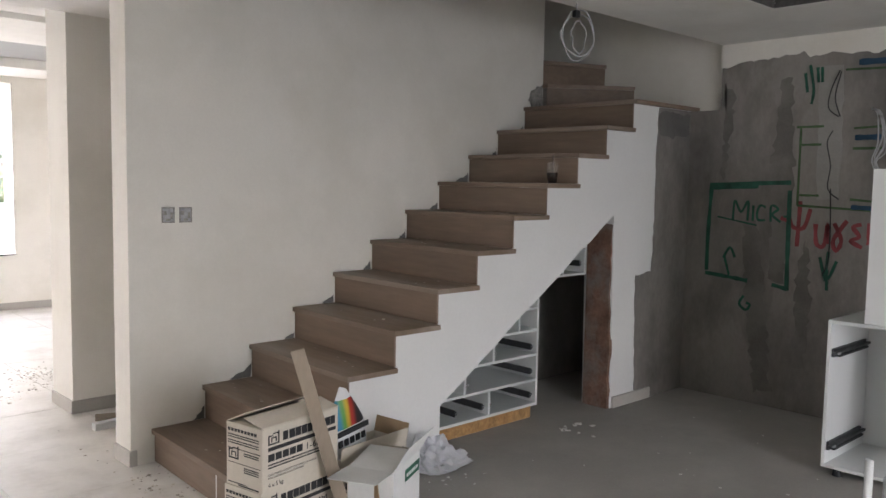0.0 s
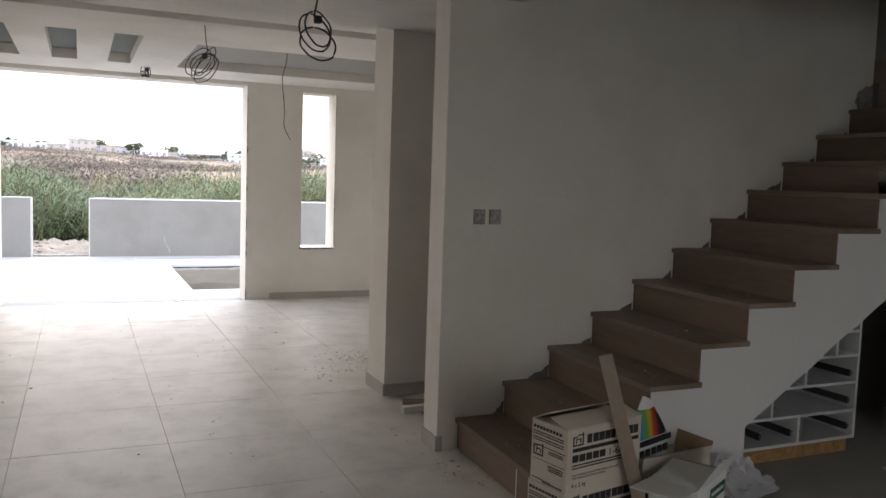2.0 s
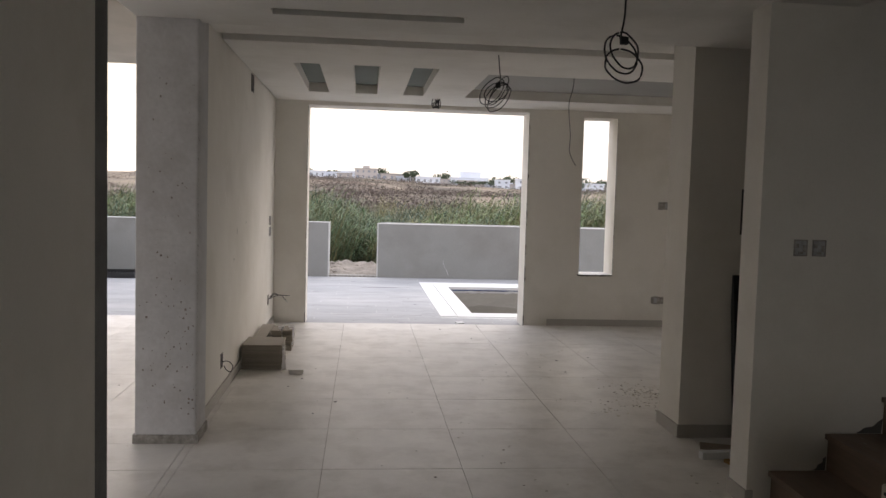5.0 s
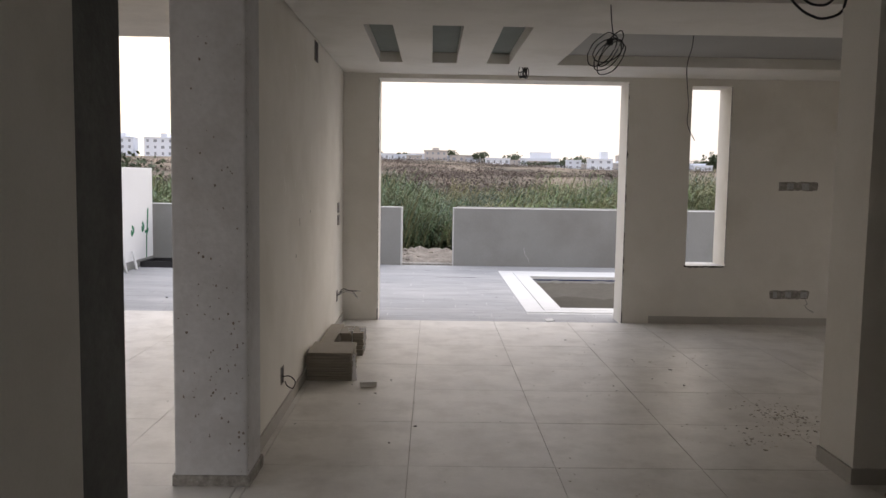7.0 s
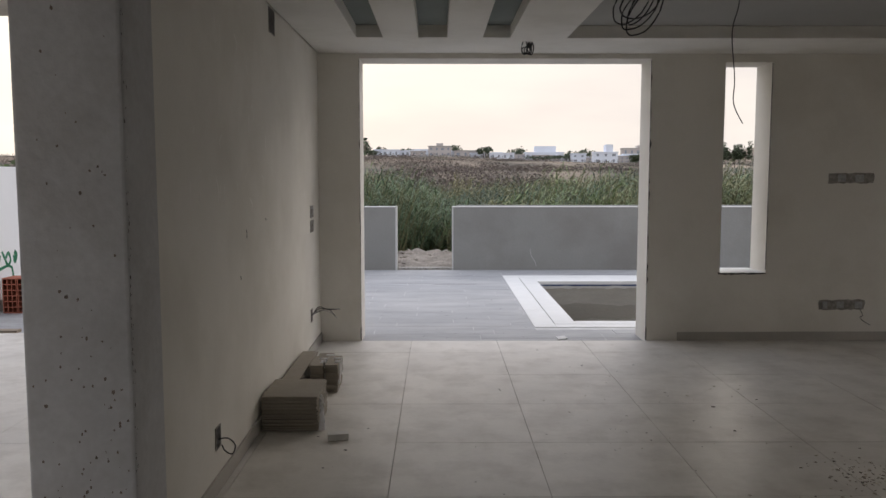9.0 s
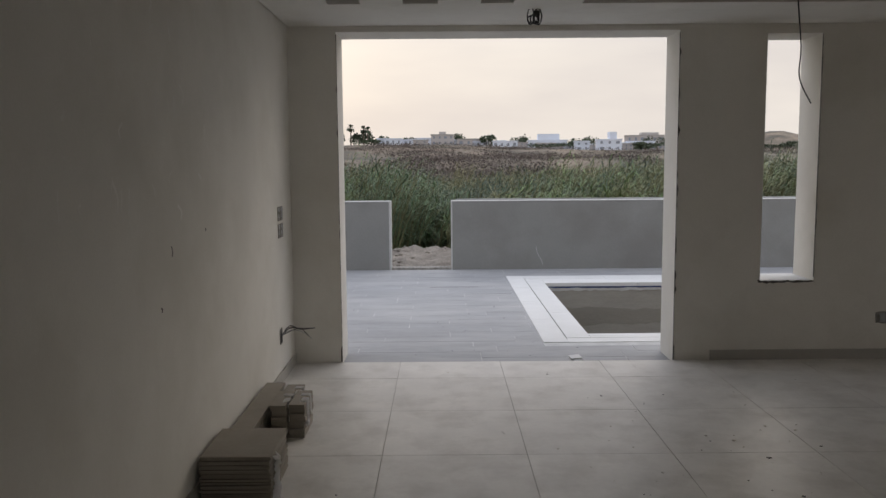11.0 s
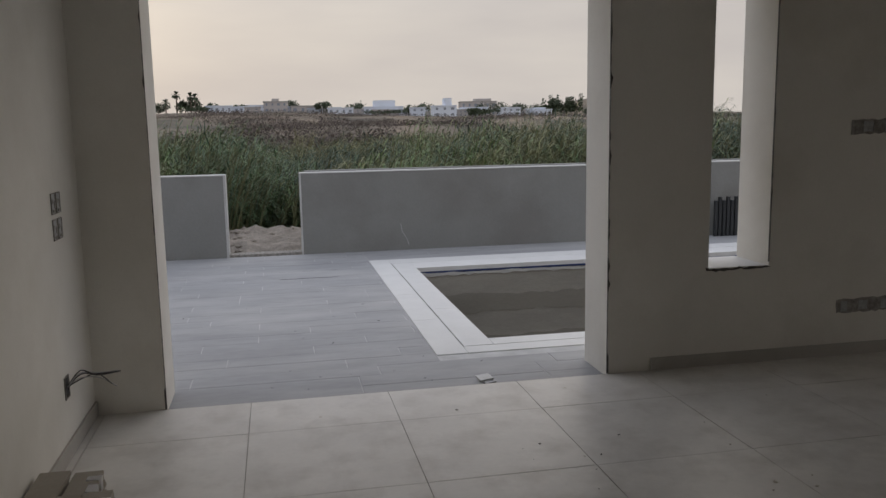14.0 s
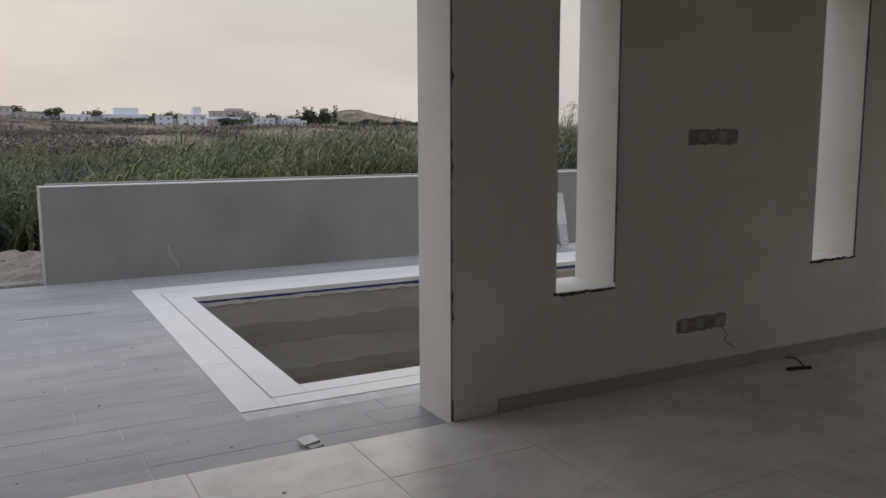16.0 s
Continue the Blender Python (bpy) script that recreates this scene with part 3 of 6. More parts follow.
def blade(p, d, length, width, droop, k):
    """A leaf: a tapering strip that bends over."""
    side = Vector((-d.y, d.x, 0))
    side = side.normalized() * width if side.length > 1e-4 else Vector((width, 0, 0))
    q, at = d.normalized(), len(V)
    pos = p.copy()
    for s in range(4):
        wd = (1.0, 0.9, 0.6, 0.0)[s]
        if s < 3:
            V.append(tuple(pos - side * wd))
            V.append(tuple(pos + side * wd))
        else:
            V.append(tuple(pos))
        pos = pos + q * (length / 3)
        q = (q + Vector((0.30, 0, -droop))).normalized()
    F.extend([(at, at + 1, at + 3, at + 2), (at + 2, at + 3, at + 5, at + 4), (at + 4, at + 5, at + 6)])
    K.extend([k] * 3)


def reed(x, y, height, leaves, k, lean):
    """One stalk with arching leaves, thickest towards its top."""
    base, at = Vector((x, y, ground_height(x, y) - 0.05)), len(V)
    r = 0.005 + 0.0002 * y
    top = base + lean * height + Vector((0.10 * height, 0, 0))
    mid = base + lean * height * 0.5 + Vector((0.02 * height, 0, 0))
    for p, w_ in ((base, 1), (mid, 0.8), (top, 0.35)):
        V.append((p.x - r * w_, p.y, p.z))
        V.append((p.x + r * w_, p.y, p.z))
    F.extend([(at, at + 1, at + 3, at + 2), (at + 2, at + 3, at + 5, at + 4)])
    K.extend([1, 1])
    for i in range(leaves):
        u = 0.10 + 0.90 * ((i + rnd.random()) / leaves) ** 0.8
        a = rnd.gauss(0.0, 1.2)
        d = Vector((math.cos(a) * 0.8 + 0.35, math.sin(a) * 0.7, rnd.uniform(0.1, 1.1)))
        p = base.lerp(mid, u * 2) if u < 0.5 else mid.lerp(top, u * 2 - 1)
        blade(p, d, rnd.uniform(0.30, 0.66) * (1 + y * 0.004), rnd.uniform(0.004, 0.009) * (1 + y * 0.012), rnd.uniform(0.35, 1.0), k)


def plume(x, y, height, lean):
    """A feathery seed head over the leaves."""
    p = Vector((x, y, ground_height(x, y) - 0.05)) + lean * height + Vector((0.10 * height, 0, 0))
    for i in range(7):
        blade(p + Vector((0.012 * i, 0, 0.02 * i)), Vector((0.8, rnd.gauss(0, 0.4), rnd.uniform(0.2, 1.2))), rnd.uniform(0.14, 0.26), 0.008, 0.7, 2)


def patch(x, y):
    return noise.noise((x * 0.11, y * 0.09, 4.0)) + 0.5 * noise.noise((x * 0.45, y * 0.4, 8.0))


def stand_height(x, y):
    """How high the reeds stand: lower before the hill, taller towards the pool's end."""
    q = x / (y - 5.0)
    tall = 0.60 * max(0.0, min(1.0, (q - 0.08) / 0.16)) + 0.36 * max(0.0, min(1.0, (-0.03 - q) / 0.08))
    return 1.22 + tall + 0.46 * patch(x, y) + 0.22 * noise.noise((x * 0.8, y * 0.6, 21.0))


for n_, y0, y1, spread, stalks, leaves in ((430, 18.7, 23.5, 0.62, 24, 14), (400, 23.5, 32.0, 0.60, 21, 12), (300, 32.0, 48.0, 0.58, 18, 9)):
    for i in range(n_):
        cy = y0 + (y1 - y0) * rnd.random()
        cx = rnd.uniform(-spread, spread * 1.15) * (cy - 4)
        if cy < 19.6 and -2.4 < cx < 1.6 and rnd.random() < 0.6:
            continue
        q = cx / cy
        h = stand_height(cx, cy) + rnd.gauss(0, 0.24)
        tone = 1.2 * patch(cx * 1.5 + 30, cy * 1.5) + rnd.gauss(0, 0.24)
        k = 2 if tone > (0.22 if -0.02 < q < 0.24 else 0.45) else 3 if tone < (-0.10 if q < 0.2 else 0.05) else 4 if rnd.random() < 0.45 else 0
        r0, bend = rnd.uniform(0.35, 0.85) * (1 + cy * 0.006), rnd.gauss(0.14, 0.07)
        for s_ in range(stalks):
            a, u = rnd.uniform(0, 2 * math.pi), rnd.random() ** 0.6
            dx, dy = math.cos(a) * u, math.sin(a) * u
            lean = Vector((bend + 0.30 * dx, 0.30 * dy, 1)).normalized()
            hs = max(0.7, h * (1.10 - 0.42 * u * u) + rnd.gauss(0, 0.06))
            x, y = cx + dx * r0, cy + dy * r0
            reed(x, y, hs, leaves, k, lean)
            if rnd.random() < (0.09 if q > 0.04 else 0.03):
                plume(x, y, hs, lean)
M_REEDDRY = material("yellowing reed", (0.235, 0.24, 0.115), 0.65, vary=0.25, scale=0.6, bump=0, per_island=0.35)
M_REEDFRESH = material("fresh yellow-green reed", (0.150, 0.225, 0.085), 0.6, vary=0.25, scale=0.6, bump=0, per_island=0.35)
M_REEDDARK = material("dark blue-green reed", (0.038, 0.072, 0.042), 0.6, vary=0.3, scale=0.5, bump=0, per_island=0.4)
soup("reed_bed", V, F, [M_REED, M_STALK, M_REEDDRY, M_REEDDARK, M_REEDFRESH], "dense green reeds bending in the wind", "reeds", K)

# ---- scrub on the hillside ----
V, F = [], []


def clump(x, y, z, wide, high, n_, flat=1.0):
    """A ragged bush of small leaf faces."""
    for _ in range(n_):
        a, u, v = rnd.uniform(0, 2 * math.pi), rnd.random() ** 0.5, rnd.random()
        c = Vector((x + math.cos(a) * u * wide, y + math.sin(a) * u * wide * flat, z + high * v * (1.05 - 0.55 * u)))
        s = 0.15 * high * rnd.uniform(0.5, 1.2)
        at = len(V)
        e1 = Vector((rnd.gauss(0, 1), rnd.gauss(0, 1), rnd.gauss(0, 1))).normalized() * s
        e2 = Vector((rnd.gauss(0, 1), rnd.gauss(0, 1), rnd.gauss(0, 1))).normalized() * s
        V.extend([tuple(c - e1), tuple(c + e2), tuple(c + e1 * 0.8)])
        F.append((at, at + 1, at + 2))


for i in range(9000):
    y = 60 + 250 * rnd.random() ** 1.1
    x = rnd.uniform(-0.75, 0.85) * y
    q = x / y
    thick = 0.2 if -0.05 < q < 0.13 else -0.10
    if noise.noise((x * 0.035, y * 0.016, 2.0)) + 0.5 * noise.noise((x * 0.11, y * 0.05, 6.0)) + rnd.gauss(0, 0.08) + thick > 0.05:
        s = rnd.uniform(0.6, 1.5)
        clump(x, y, ground_height(x, y) - 0.1, 2.6 * s, 1.15 * s, 44)
soup("hillside_scrub", V, F, M_SCRUB, "dark low scrub over the dry hillside", "scrub")
V, F = [], []
for i in range(3200):
    y = 46 + (45 if rnd.random() < 0.75 else 240) * rnd.random()
    x = rnd.uniform(-0.75, 0.85) * y
    if noise.noise((x * 0.05, y * 0.03, 9.0)) + rnd.gauss(0, 0.15) + (0.15 if y < 75 else -0.1) > 0.0:
        s = rnd.uniform(0.6, 1.3)
        clump(x, y, ground_height(x, y) - 0.1, 1.7 * s, 0.85 * s, 46)
soup("green_scrub", V, F, M_GREENSCRUB, "olive green bushes between the reeds and the hill", "scrub")

# ---- far houses ----
def house(name, bearing, dist, wide, high, deep, mat, label, storeys, cols, block=None):
    """A flat-roofed house: bearing in degrees from straight ahead, seen over the field."""
    x, y = dist * math.tan(radians(bearing)), dist
    z = ground_height(x, y) - 0.4
    ob = thing(name, label, "building", pose(x, y, z, 0, 0, -bearing * 0.5), group="houses on the hill")
    high, wide = high * 0.68, wide * 0.92
    part("wall", boxes((-wide / 2, wide / 2, 0, deep, 0, high)), mat, ob)
    part("roof", boxes((-wide / 2 - 0.25, wide / 2 + 0.25, -0.25, deep + 0.25, high, high + 0.35)), M_ROOF if mat is not M_HOUSE else mat, ob)
    if block:
        bx0, bx1, bh = block
        part("upper_storey", boxes((bx0 * wide / 2, bx1 * wide / 2, 0.6, deep - 0.6, high + 0.35, high + 0.35 + bh)), mat, ob)
    fl = high / storeys
    for s in range(storeys):
        for c in range(cols):
            wx = -wide / 2 + wide * (c + 0.5) / cols
            ww = wide / cols * (0.30 if (c + s) % 3 else 0.45)
            part("window", boxes((wx - ww / 2, wx + ww / 2, -0.06, 0.05, s * fl + fl * 0.35, s * fl + fl * 0.78)), M_PANE, ob)
    return ob


HOUSES = [
    ("house", -3.75, 325, 7.2, 4.0, 8, M_HOUSE, "small white house with a blue-grey front on the hill", 1, 3, None),
    ("house", -2.05, 325, 6.6, 3.6, 8, M_HOUSE, "small white bungalow on the hill", 1, 3, None),
    ("house", 0.05, 330, 9.8, 6.2, 9, M_HOUSEBEIGE, "two-storey beige house on the hill", 2, 4, (-0.3, 0.3, 1.0)),
    ("house", 2.2, 345, 13, 4.6, 9, M_HOUSEBEIGE, "long low beige house on the hill", 1, 5, None),
    ("house", 4.5, 322, 10.5, 3.6, 8, M_HOUSE, "low white house on the hill", 1, 4, None),
    ("house", 7.5, 335, 17, 5.2, 9, M_HOUSE, "wide white house with a set-back upper storey", 1, 6, (-0.5, 0.6, 2.4)),
    ("house", 9.9, 320, 6.0, 5.0, 8, M_HOUSE, "white cubic house on the hill", 2, 2, None),
    ("house", 11.75, 300, 9.4, 6.0, 9, M_HOUSE, "tall white cubic villa on the hill", 2, 3, (0.0, 0.6, 2.6)),
    ("house", 13.9, 330, 11.5, 5.2, 9, M_HOUSE, "white villa among others on the hill", 2, 4, None),
    ("house", 14.2, 390, 19.0, 10.5, 10, M_HOUSEBEIGE, "large beige block behind the villas", 2, 6, (-0.2, 0.7, 1.2)),
    ("house", 16.4, 315, 8.2, 4.8, 8, M_HOUSE, "white house at the end of the row", 2, 3, None),
    ("house", 18.2, 330, 8.0, 3.4, 6, M_HOUSE, "white pavilion before pine trees", 1, 4, None),
    ("apartment_building", -20.9, 330, 12.5, 11.2, 12, M_HOUSE, "white three-storey apartment building over the field", 3, 4, (0.1, 0.5, 1.6)),
    ("apartment_building", -18.4, 330, 12.5, 11.2, 12, M_HOUSE, "white apartment building with dark balconies", 3, 4, (0.1, 0.5, 1.6)),
    ("apartment_building", -23.6, 330, 12.5, 10.6, 12, M_HOUSE, "white apartment building beyond the yard wall", 3, 4, (-0.4, 0.0, 1.6)),
]
rnd_h = random.Random(77)
for i in range(40):
    b_ = -5.0 + 23 * (i + rnd_h.random()) / 40
    HOUSES.append(("house", b_, rnd_h.uniform(322, 352), rnd_h.uniform(4, 9), rnd_h.uniform(2.8, 4.4), 8, M_HOUSE if rnd_h.random() < 0.6 else M_HOUSEBEIGE, "small pale house in the far village", 1 if rnd_h.random() < 0.5 else 2, rnd_h.randint(2, 5), None))
for h_ in HOUSES:
    house(h_[0], h_[1] + (0.07 - 0.105 * h_[1] if h_[1] < 0.5 else 0.04 - 0.026 * h_[1]) * (-5 < h_[1] < 17), *h_[2:])


# ---- trees on the skyline ----
def leaf_mesh(n_, wide, high, size, seed):
    r = random.Random(seed)
    vs, fs = [], []
    lobes = [(r.uniform(-0.5, 0.5) * wide, r.uniform(-0.5, 0.5) * wide, r.uniform(0.25, 0.85) * high, r.uniform(0.25, 0.45)) for _ in range(7)]
    for _ in range(n_):
        lx, ly, lz, lr = r.choice(lobes)
        d = Vector((r.gauss(0, 1), r.gauss(0, 1), r.gauss(0, 1))).normalized() * (r.random() ** 0.4)
        c = Vector((lx + d.x * lr * wide, ly + d.y * lr * wide, lz + d.z * lr * high))
        e1 = Vector((r.gauss(0, 1), r.gauss(0, 1), r.gauss(0, 1))).normalized() * size * r.uniform(0.6, 1.3)
        e2 = e1.cross(Vector((r.gauss(0, 1), r.gauss(0, 1), r.gauss(0, 1)))).normalized() * size * 0.6
        at = len(vs)
        vs.extend([tuple(c - e1), tuple(c + e2), tuple(c + e1), tuple(c - e2)])
        fs.append((at, at + 1, at + 2, at + 3))
    me = bpy.data.meshes.new("crown")
    me.from_pydata(vs, [], fs)
    return me


def trunk_bm(height, r0, r1):
    bm = bmesh.new()
    bmesh.ops.create_cone(bm, cap_ends=True, segments=9, radius1=r0, radius2=r1, depth=height, matrix=Matrix.Translation((0, 0, height / 2)))
    return bm


def tree(x, y, wide, high, label, mat=None, seed=1, size=0.28, n_=700, z=None):
    me = leaf_mesh(n_, wide, high, size, seed)
    me.materials.append(mat or M_LEAF)
    ob = thing("tree", label, "tree", pose(x, y, (ground_height(x, y) if z is None else z) - 0.1), group="trees on the skyline")
    part("trunk", trunk_bm(high * 0.55, 0.05 * wide, 0.02 * wide), M_BARK, ob)
    part_of("crown", me, ob, pose(0, 0, high * 0.12))
    return ob


def palm(x, y, high, seed):
    r = random.Random(seed)
    ob = thing("palm_tree", "tall thin fan palm on the skyline", "palm tree", pose(x, y, ground_height(x, y) - 0.1), group="palms on the skyline")
    part("trunk", trunk_bm(high, 0.26, 0.17), M_BARK, ob)
    bm = bmesh.new()
    for i in range(34):
        a, e = r.uniform(0, 2 * math.pi), r.uniform(-0.9, 1.3)
        d = Vector((math.cos(a) * math.cos(e), math.sin(a) * math.cos(e), math.sin(e)))
        s = d.cross(Vector((0, 0, 1))).normalized() * 0.45
        p0 = Vector((0, 0, high))
        p1, p2 = p0 + d * 1.1, p0 + d * 1.9 + Vector((0, 0, -0.35))
        q = [bm.verts.new(v) for v in (p0, p1 - s, p2 - s * 0.6, p2 + s * 0.6, p1 + s)]
        bm.faces.new(q)
    part("crown", bm, M_LEAF, ob)
    return ob


palm(-40.3, 335, 4.2, 1)
palm(-36.3, 335, 7.0, 2)
palm(-31.1, 335, 6.5, 3)
palm(-29.5, 335, 6.2, 4)
for x, y, wd, hi, sd in ((-43, 335, 5, 3.2, 11), (-33.4, 337, 4.5, 4.6, 12), (-30, 338, 4, 4.6, 13), (-27, 333, 9, 1.8, 21), (9, 340, 6, 4.0, 14), (18, 327, 5, 3.6, 22), (31, 345, 7, 4.2, 15), (42, 322, 12, 1.8, 23), (56, 335, 7, 3.8, 16), (62, 350, 7, 4.4, 17), (78, 318, 6, 2.6, 24), (100, 335, 9, 3.4, 18), (106, 350, 10, 4.6, 19), (74, 300, 6, 2.2, 20), (118, 355, 10, 4.2, 25), (90, 345, 8, 4.5, 26), (84, 322, 9, 2.4, 27), (-12, 332, 5, 3.0, 28), (-24, 334, 4, 3.4, 29)):
    tree(x, y, wd, hi, "dark round tree between the far houses", seed=sd, size=0.45, n_=420)
for i in range(9):
    tree(116 + i * 1.6 + rnd.uniform(-0.8, 0.8), 345, 3.2, rnd.choice((6.0, 7.2, 6.6, 5.0)), "dark pointed pine in a far windbreak", seed=40 + i % 4, size=0.6, n_=220)
for i in range(10):
    tree(136 + i * 4.5 + rnd.uniform(-1.5, 1.5), 350, 6.0, rnd.choice((2.2, 2.8, 1.8)), "low dark bush along the far field edge", seed=45 + i % 4, size=0.5, n_=200)
for i in range(7):
    tree(-10.5 - i * 1.9 + rnd.uniform(-0.4, 0.4), 26.0 + rnd.uniform(-1.5, 2.5), 2.6, rnd.uniform(1.7, 2.15), "dark green garden tree behind the yard wall", M_GARDENLEAF, seed=60 + i, size=0.11, n_=1500)
tree(-6.7, 17.1, 1.5, 1.85, "bright green bush behind the yard wall", M_BRIGHTLEAF, 31, 0.07, 1500)
tree(-7.3, 17.3, 1.3, 1.98, "dark green bush behind the yard wall", M_GARDENLEAF, 36, 0.07, 1600)
tree(-8.2, 17.2, 1.6, 2.02, "dark green garden tree beside the yard wall", M_GARDENLEAF, 37, 0.07, 1800)
tree(-9.6, 16.2, 2.6, 2.0, "palm-like green bush behind the white wall", M_BRIGHTLEAF, 32, 0.09, 1500)
tree(-12.0, 19.0, 3.5, 2.6, "dark green garden tree behind the white wall", M_LEAF, 33, 0.10, 2200)
tree(-16.5, 40.0, 4.5, 2.4, "dark bush in the green field", M_LEAF, 34, 0.15, 900)

# ---- small materials ----
M_CARTON = material("beige printed carton", (0.62, 0.565, 0.48), 0.8, vary=0.06, scale=5, grain=0.04, bump=0.08, bump_scale=60)
M_CARTONIN = material("white carton inside", (0.76, 0.76, 0.75), 0.8, vary=0.05, scale=6, grain=0.03, bump=0.06)
M_KRAFT = material("brown kraft carton", (0.34, 0.235, 0.14), 0.85, vary=0.08, scale=6, grain=0.05, bump=0.08)
M_INK = material("black print", (0.02, 0.02, 0.022), 0.6, vary=0.05, bump=0)
M_GREENINK = material("dark green print", (0.02, 0.12, 0.07), 0.6, vary=0.05, bump=0)
M_BLACK = material("black plastic", (0.018, 0.018, 0.02), 0.5, vary=0.1, scale=20, bump=0.05)
M_CABLE = material("black cable sheath", (0.022, 0.022, 0.024), 0.45, vary=0.1, scale=20, bump=0)
M_GREYCABLE = material("grey cable sheath", (0.42, 0.42, 0.43), 0.5, vary=0.1, scale=20, bump=0)
M_MELAMINE = material("white melamine board", (0.72, 0.73, 0.73), 0.45, vary=0.02, scale=2, grain=0.01, bump=0)
M_STEEL = material("dark zinc drawer runner", (0.09, 0.09, 0.095), 0.4, metal=0.8, vary=0.1, scale=20, bump=0)
M_OSB = material("yellow chipboard plinth", (0.38, 0.22, 0.09), 0.85, vary=0.3, scale=30, grain=0.2, grain_scale=70, bump=0.4)
M_BRICKRAW = material("broken brick jamb with mortar", (0.20, 0.115, 0.08), 0.95, vary=0.35, scale=7, grain=0.2, grain_scale=40, bump=0.8, bump_scale=22, stain=(0.22, 0.20, 0.18), stain_amount=0.9, stain_scale=5)
M_REDBRICK = material("red hollow clay block", (0.33, 0.105, 0.065), 0.9, vary=0.15, scale=8, grain=0.08, bump=0.2)
M_GREEN = material("green spray paint", (0.01, 0.16, 0.075), 0.7, vary=0.3, scale=12, bump=0)
M_DARKGREEN = material("dark green marker", (0.022, 0.095, 0.062), 0.8, vary=0.5, scale=10, bump=0)
M_OLIVE = material("olive green marker", (0.065, 0.115, 0.052), 0.8, vary=0.5, scale=10, bump=0)
M_BLUEMARK = material("blue marker", (0.022, 0.065, 0.12), 0.8, vary=0.4, scale=10, bump=0)
M_RED = material("red spray paint", (0.25, 0.055, 0.06), 0.8, vary=0.45, scale=9, bump=0)
M_CHASE = material("pale chase mortar", (0.30, 0.288, 0.27), 0.9, vary=0.12, scale=5, grain=0.06, bump=0.3, bump_scale=14)
M_DAMP = material("damp cement", (0.165, 0.153, 0.14), 0.9, vary=0.25, scale=3, grain=0.08, bump=0.3, bump_scale=18, stain=(0.21, 0.197, 0.18), stain_amount=0.8, stain_scale=3.0)
M_SOCKET = material("grey back box", (0.40, 0.40, 0.41), 0.7, vary=0.25, scale=30, bump=0.1)
M_HOLE = material("dark cement and recess shade", (0.09, 0.085, 0.08), 0.9, vary=0.4, scale=25, bump=0.4)
M_MORTAR = material("broken filler around a box", (0.30, 0.285, 0.26), 0.95, vary=0.4, scale=25, grain=0.2, bump=0.6, bump_scale=40)
M_CHIP = material("chipped dark plaster edge", (0.10, 0.092, 0.082), 0.95, vary=0.3, scale=25, bump=0.6)
M_CRUMB = material("plaster crumbs", (0.42, 0.39, 0.335), 0.95, vary=0.3, scale=20, bump=0, per_island=0.5)
M_STRIP = material("grey-beige tile strip", (0.275, 0.245, 0.205), 0.7, vary=0.08, scale=6, grain=0.05, bump=0.05, per_object=0.1)
M_WHITEBLOCK = material("white stone offcut", (0.72, 0.71, 0.69), 0.7, vary=0.05, scale=10, bump=0.05)
M_PLANK = material("brown wood-look offcut", (0.30, 0.245, 0.19), 0.55, vary=0.12, scale=6, grain=0.08, stretch=(1, 1, 0.2), bump=0.08)
M_TIMBER = material("weathered timber", (0.27, 0.22, 0.17), 0.85, vary=0.15, scale=5, bump=0.2, stretch=(0.2, 1, 1))
M_ALU = material("dark aluminium window frame", (0.03, 0.033, 0.037), 0.4, metal=0.3, vary=0.05, bump=0)


M_SMEAR = material("dark cement smear", (0.15, 0.142, 0.133), 0.9, vary=0.2, scale=5, grain=0.08, bump=0.3, bump_scale=20)


def clear_material(name, colour, rough, amount, bump=0.0):
    m = bpy.data.materials.new(name)
    m.use_nodes = True
    b = m.node_tree.nodes["Principled BSDF"]
    b.inputs["Base Color"].default_value = (*colour, 1)
    b.inputs["Roughness"].default_value, b.inputs["Transmission Weight"].default_value, b.inputs["IOR"].default_value = rough, amount, 1.3
    if bump:
        t = m.node_tree.nodes.new("ShaderNodeTexNoise")
        t.inputs["Scale"].default_value = 25
        k = m.node_tree.nodes.new("ShaderNodeBump")
        k.inputs["Strength"].default_value = bump
        m.node_tree.links.new(t.outputs[0], k.inputs["Height"])
        m.node_tree.links.new(k.outputs[0], b.inputs["Normal"])
    return m


M_FILM = clear_material("crumpled clear film", (0.85, 0.85, 0.88), 0.3, 0.6, 0.5)
M_CUP = clear_material("clear plastic cup", (0.9, 0.9, 0.9), 0.1, 0.9)
M_GLASS = clear_material("dusty dark glass", (0.35, 0.42, 0.41), 0.15, 0.6)
M_CUP.node_tree.nodes["Principled BSDF"].inputs["IOR"].default_value = 1.03
M_FILM.node_tree.nodes["Principled BSDF"].inputs["IOR"].default_value = 1.06
M_PIT = material("rusty pit", (0.20, 0.165, 0.14), 0.95, vary=0.4, scale=30, bump=0)
M_COFFEE = material("cold coffee", (0.02, 0.012, 0.008), 0.2, vary=0.02, bump=0)


def lettering(body, size, m, mat, parent, name="lettering", squash=1.0, thick=0.0004):
    """Raised print in the built-in font, lying in the plane of m."""
    cu = bpy.data.curves.new("lettering", "FONT")
    cu.body, cu.size, cu.extrude, cu.resolution_u = body, size, thick, 2
    tmp = bpy.data.objects.new("lettering", cu)
    me = bpy.data.meshes.new_from_object(tmp)
    bpy.data.objects.remove(tmp)
    me.materials.append(mat)
    return part_of(name, me, parent, m @ Matrix.Diagonal((squash, 1, 1, 1)))


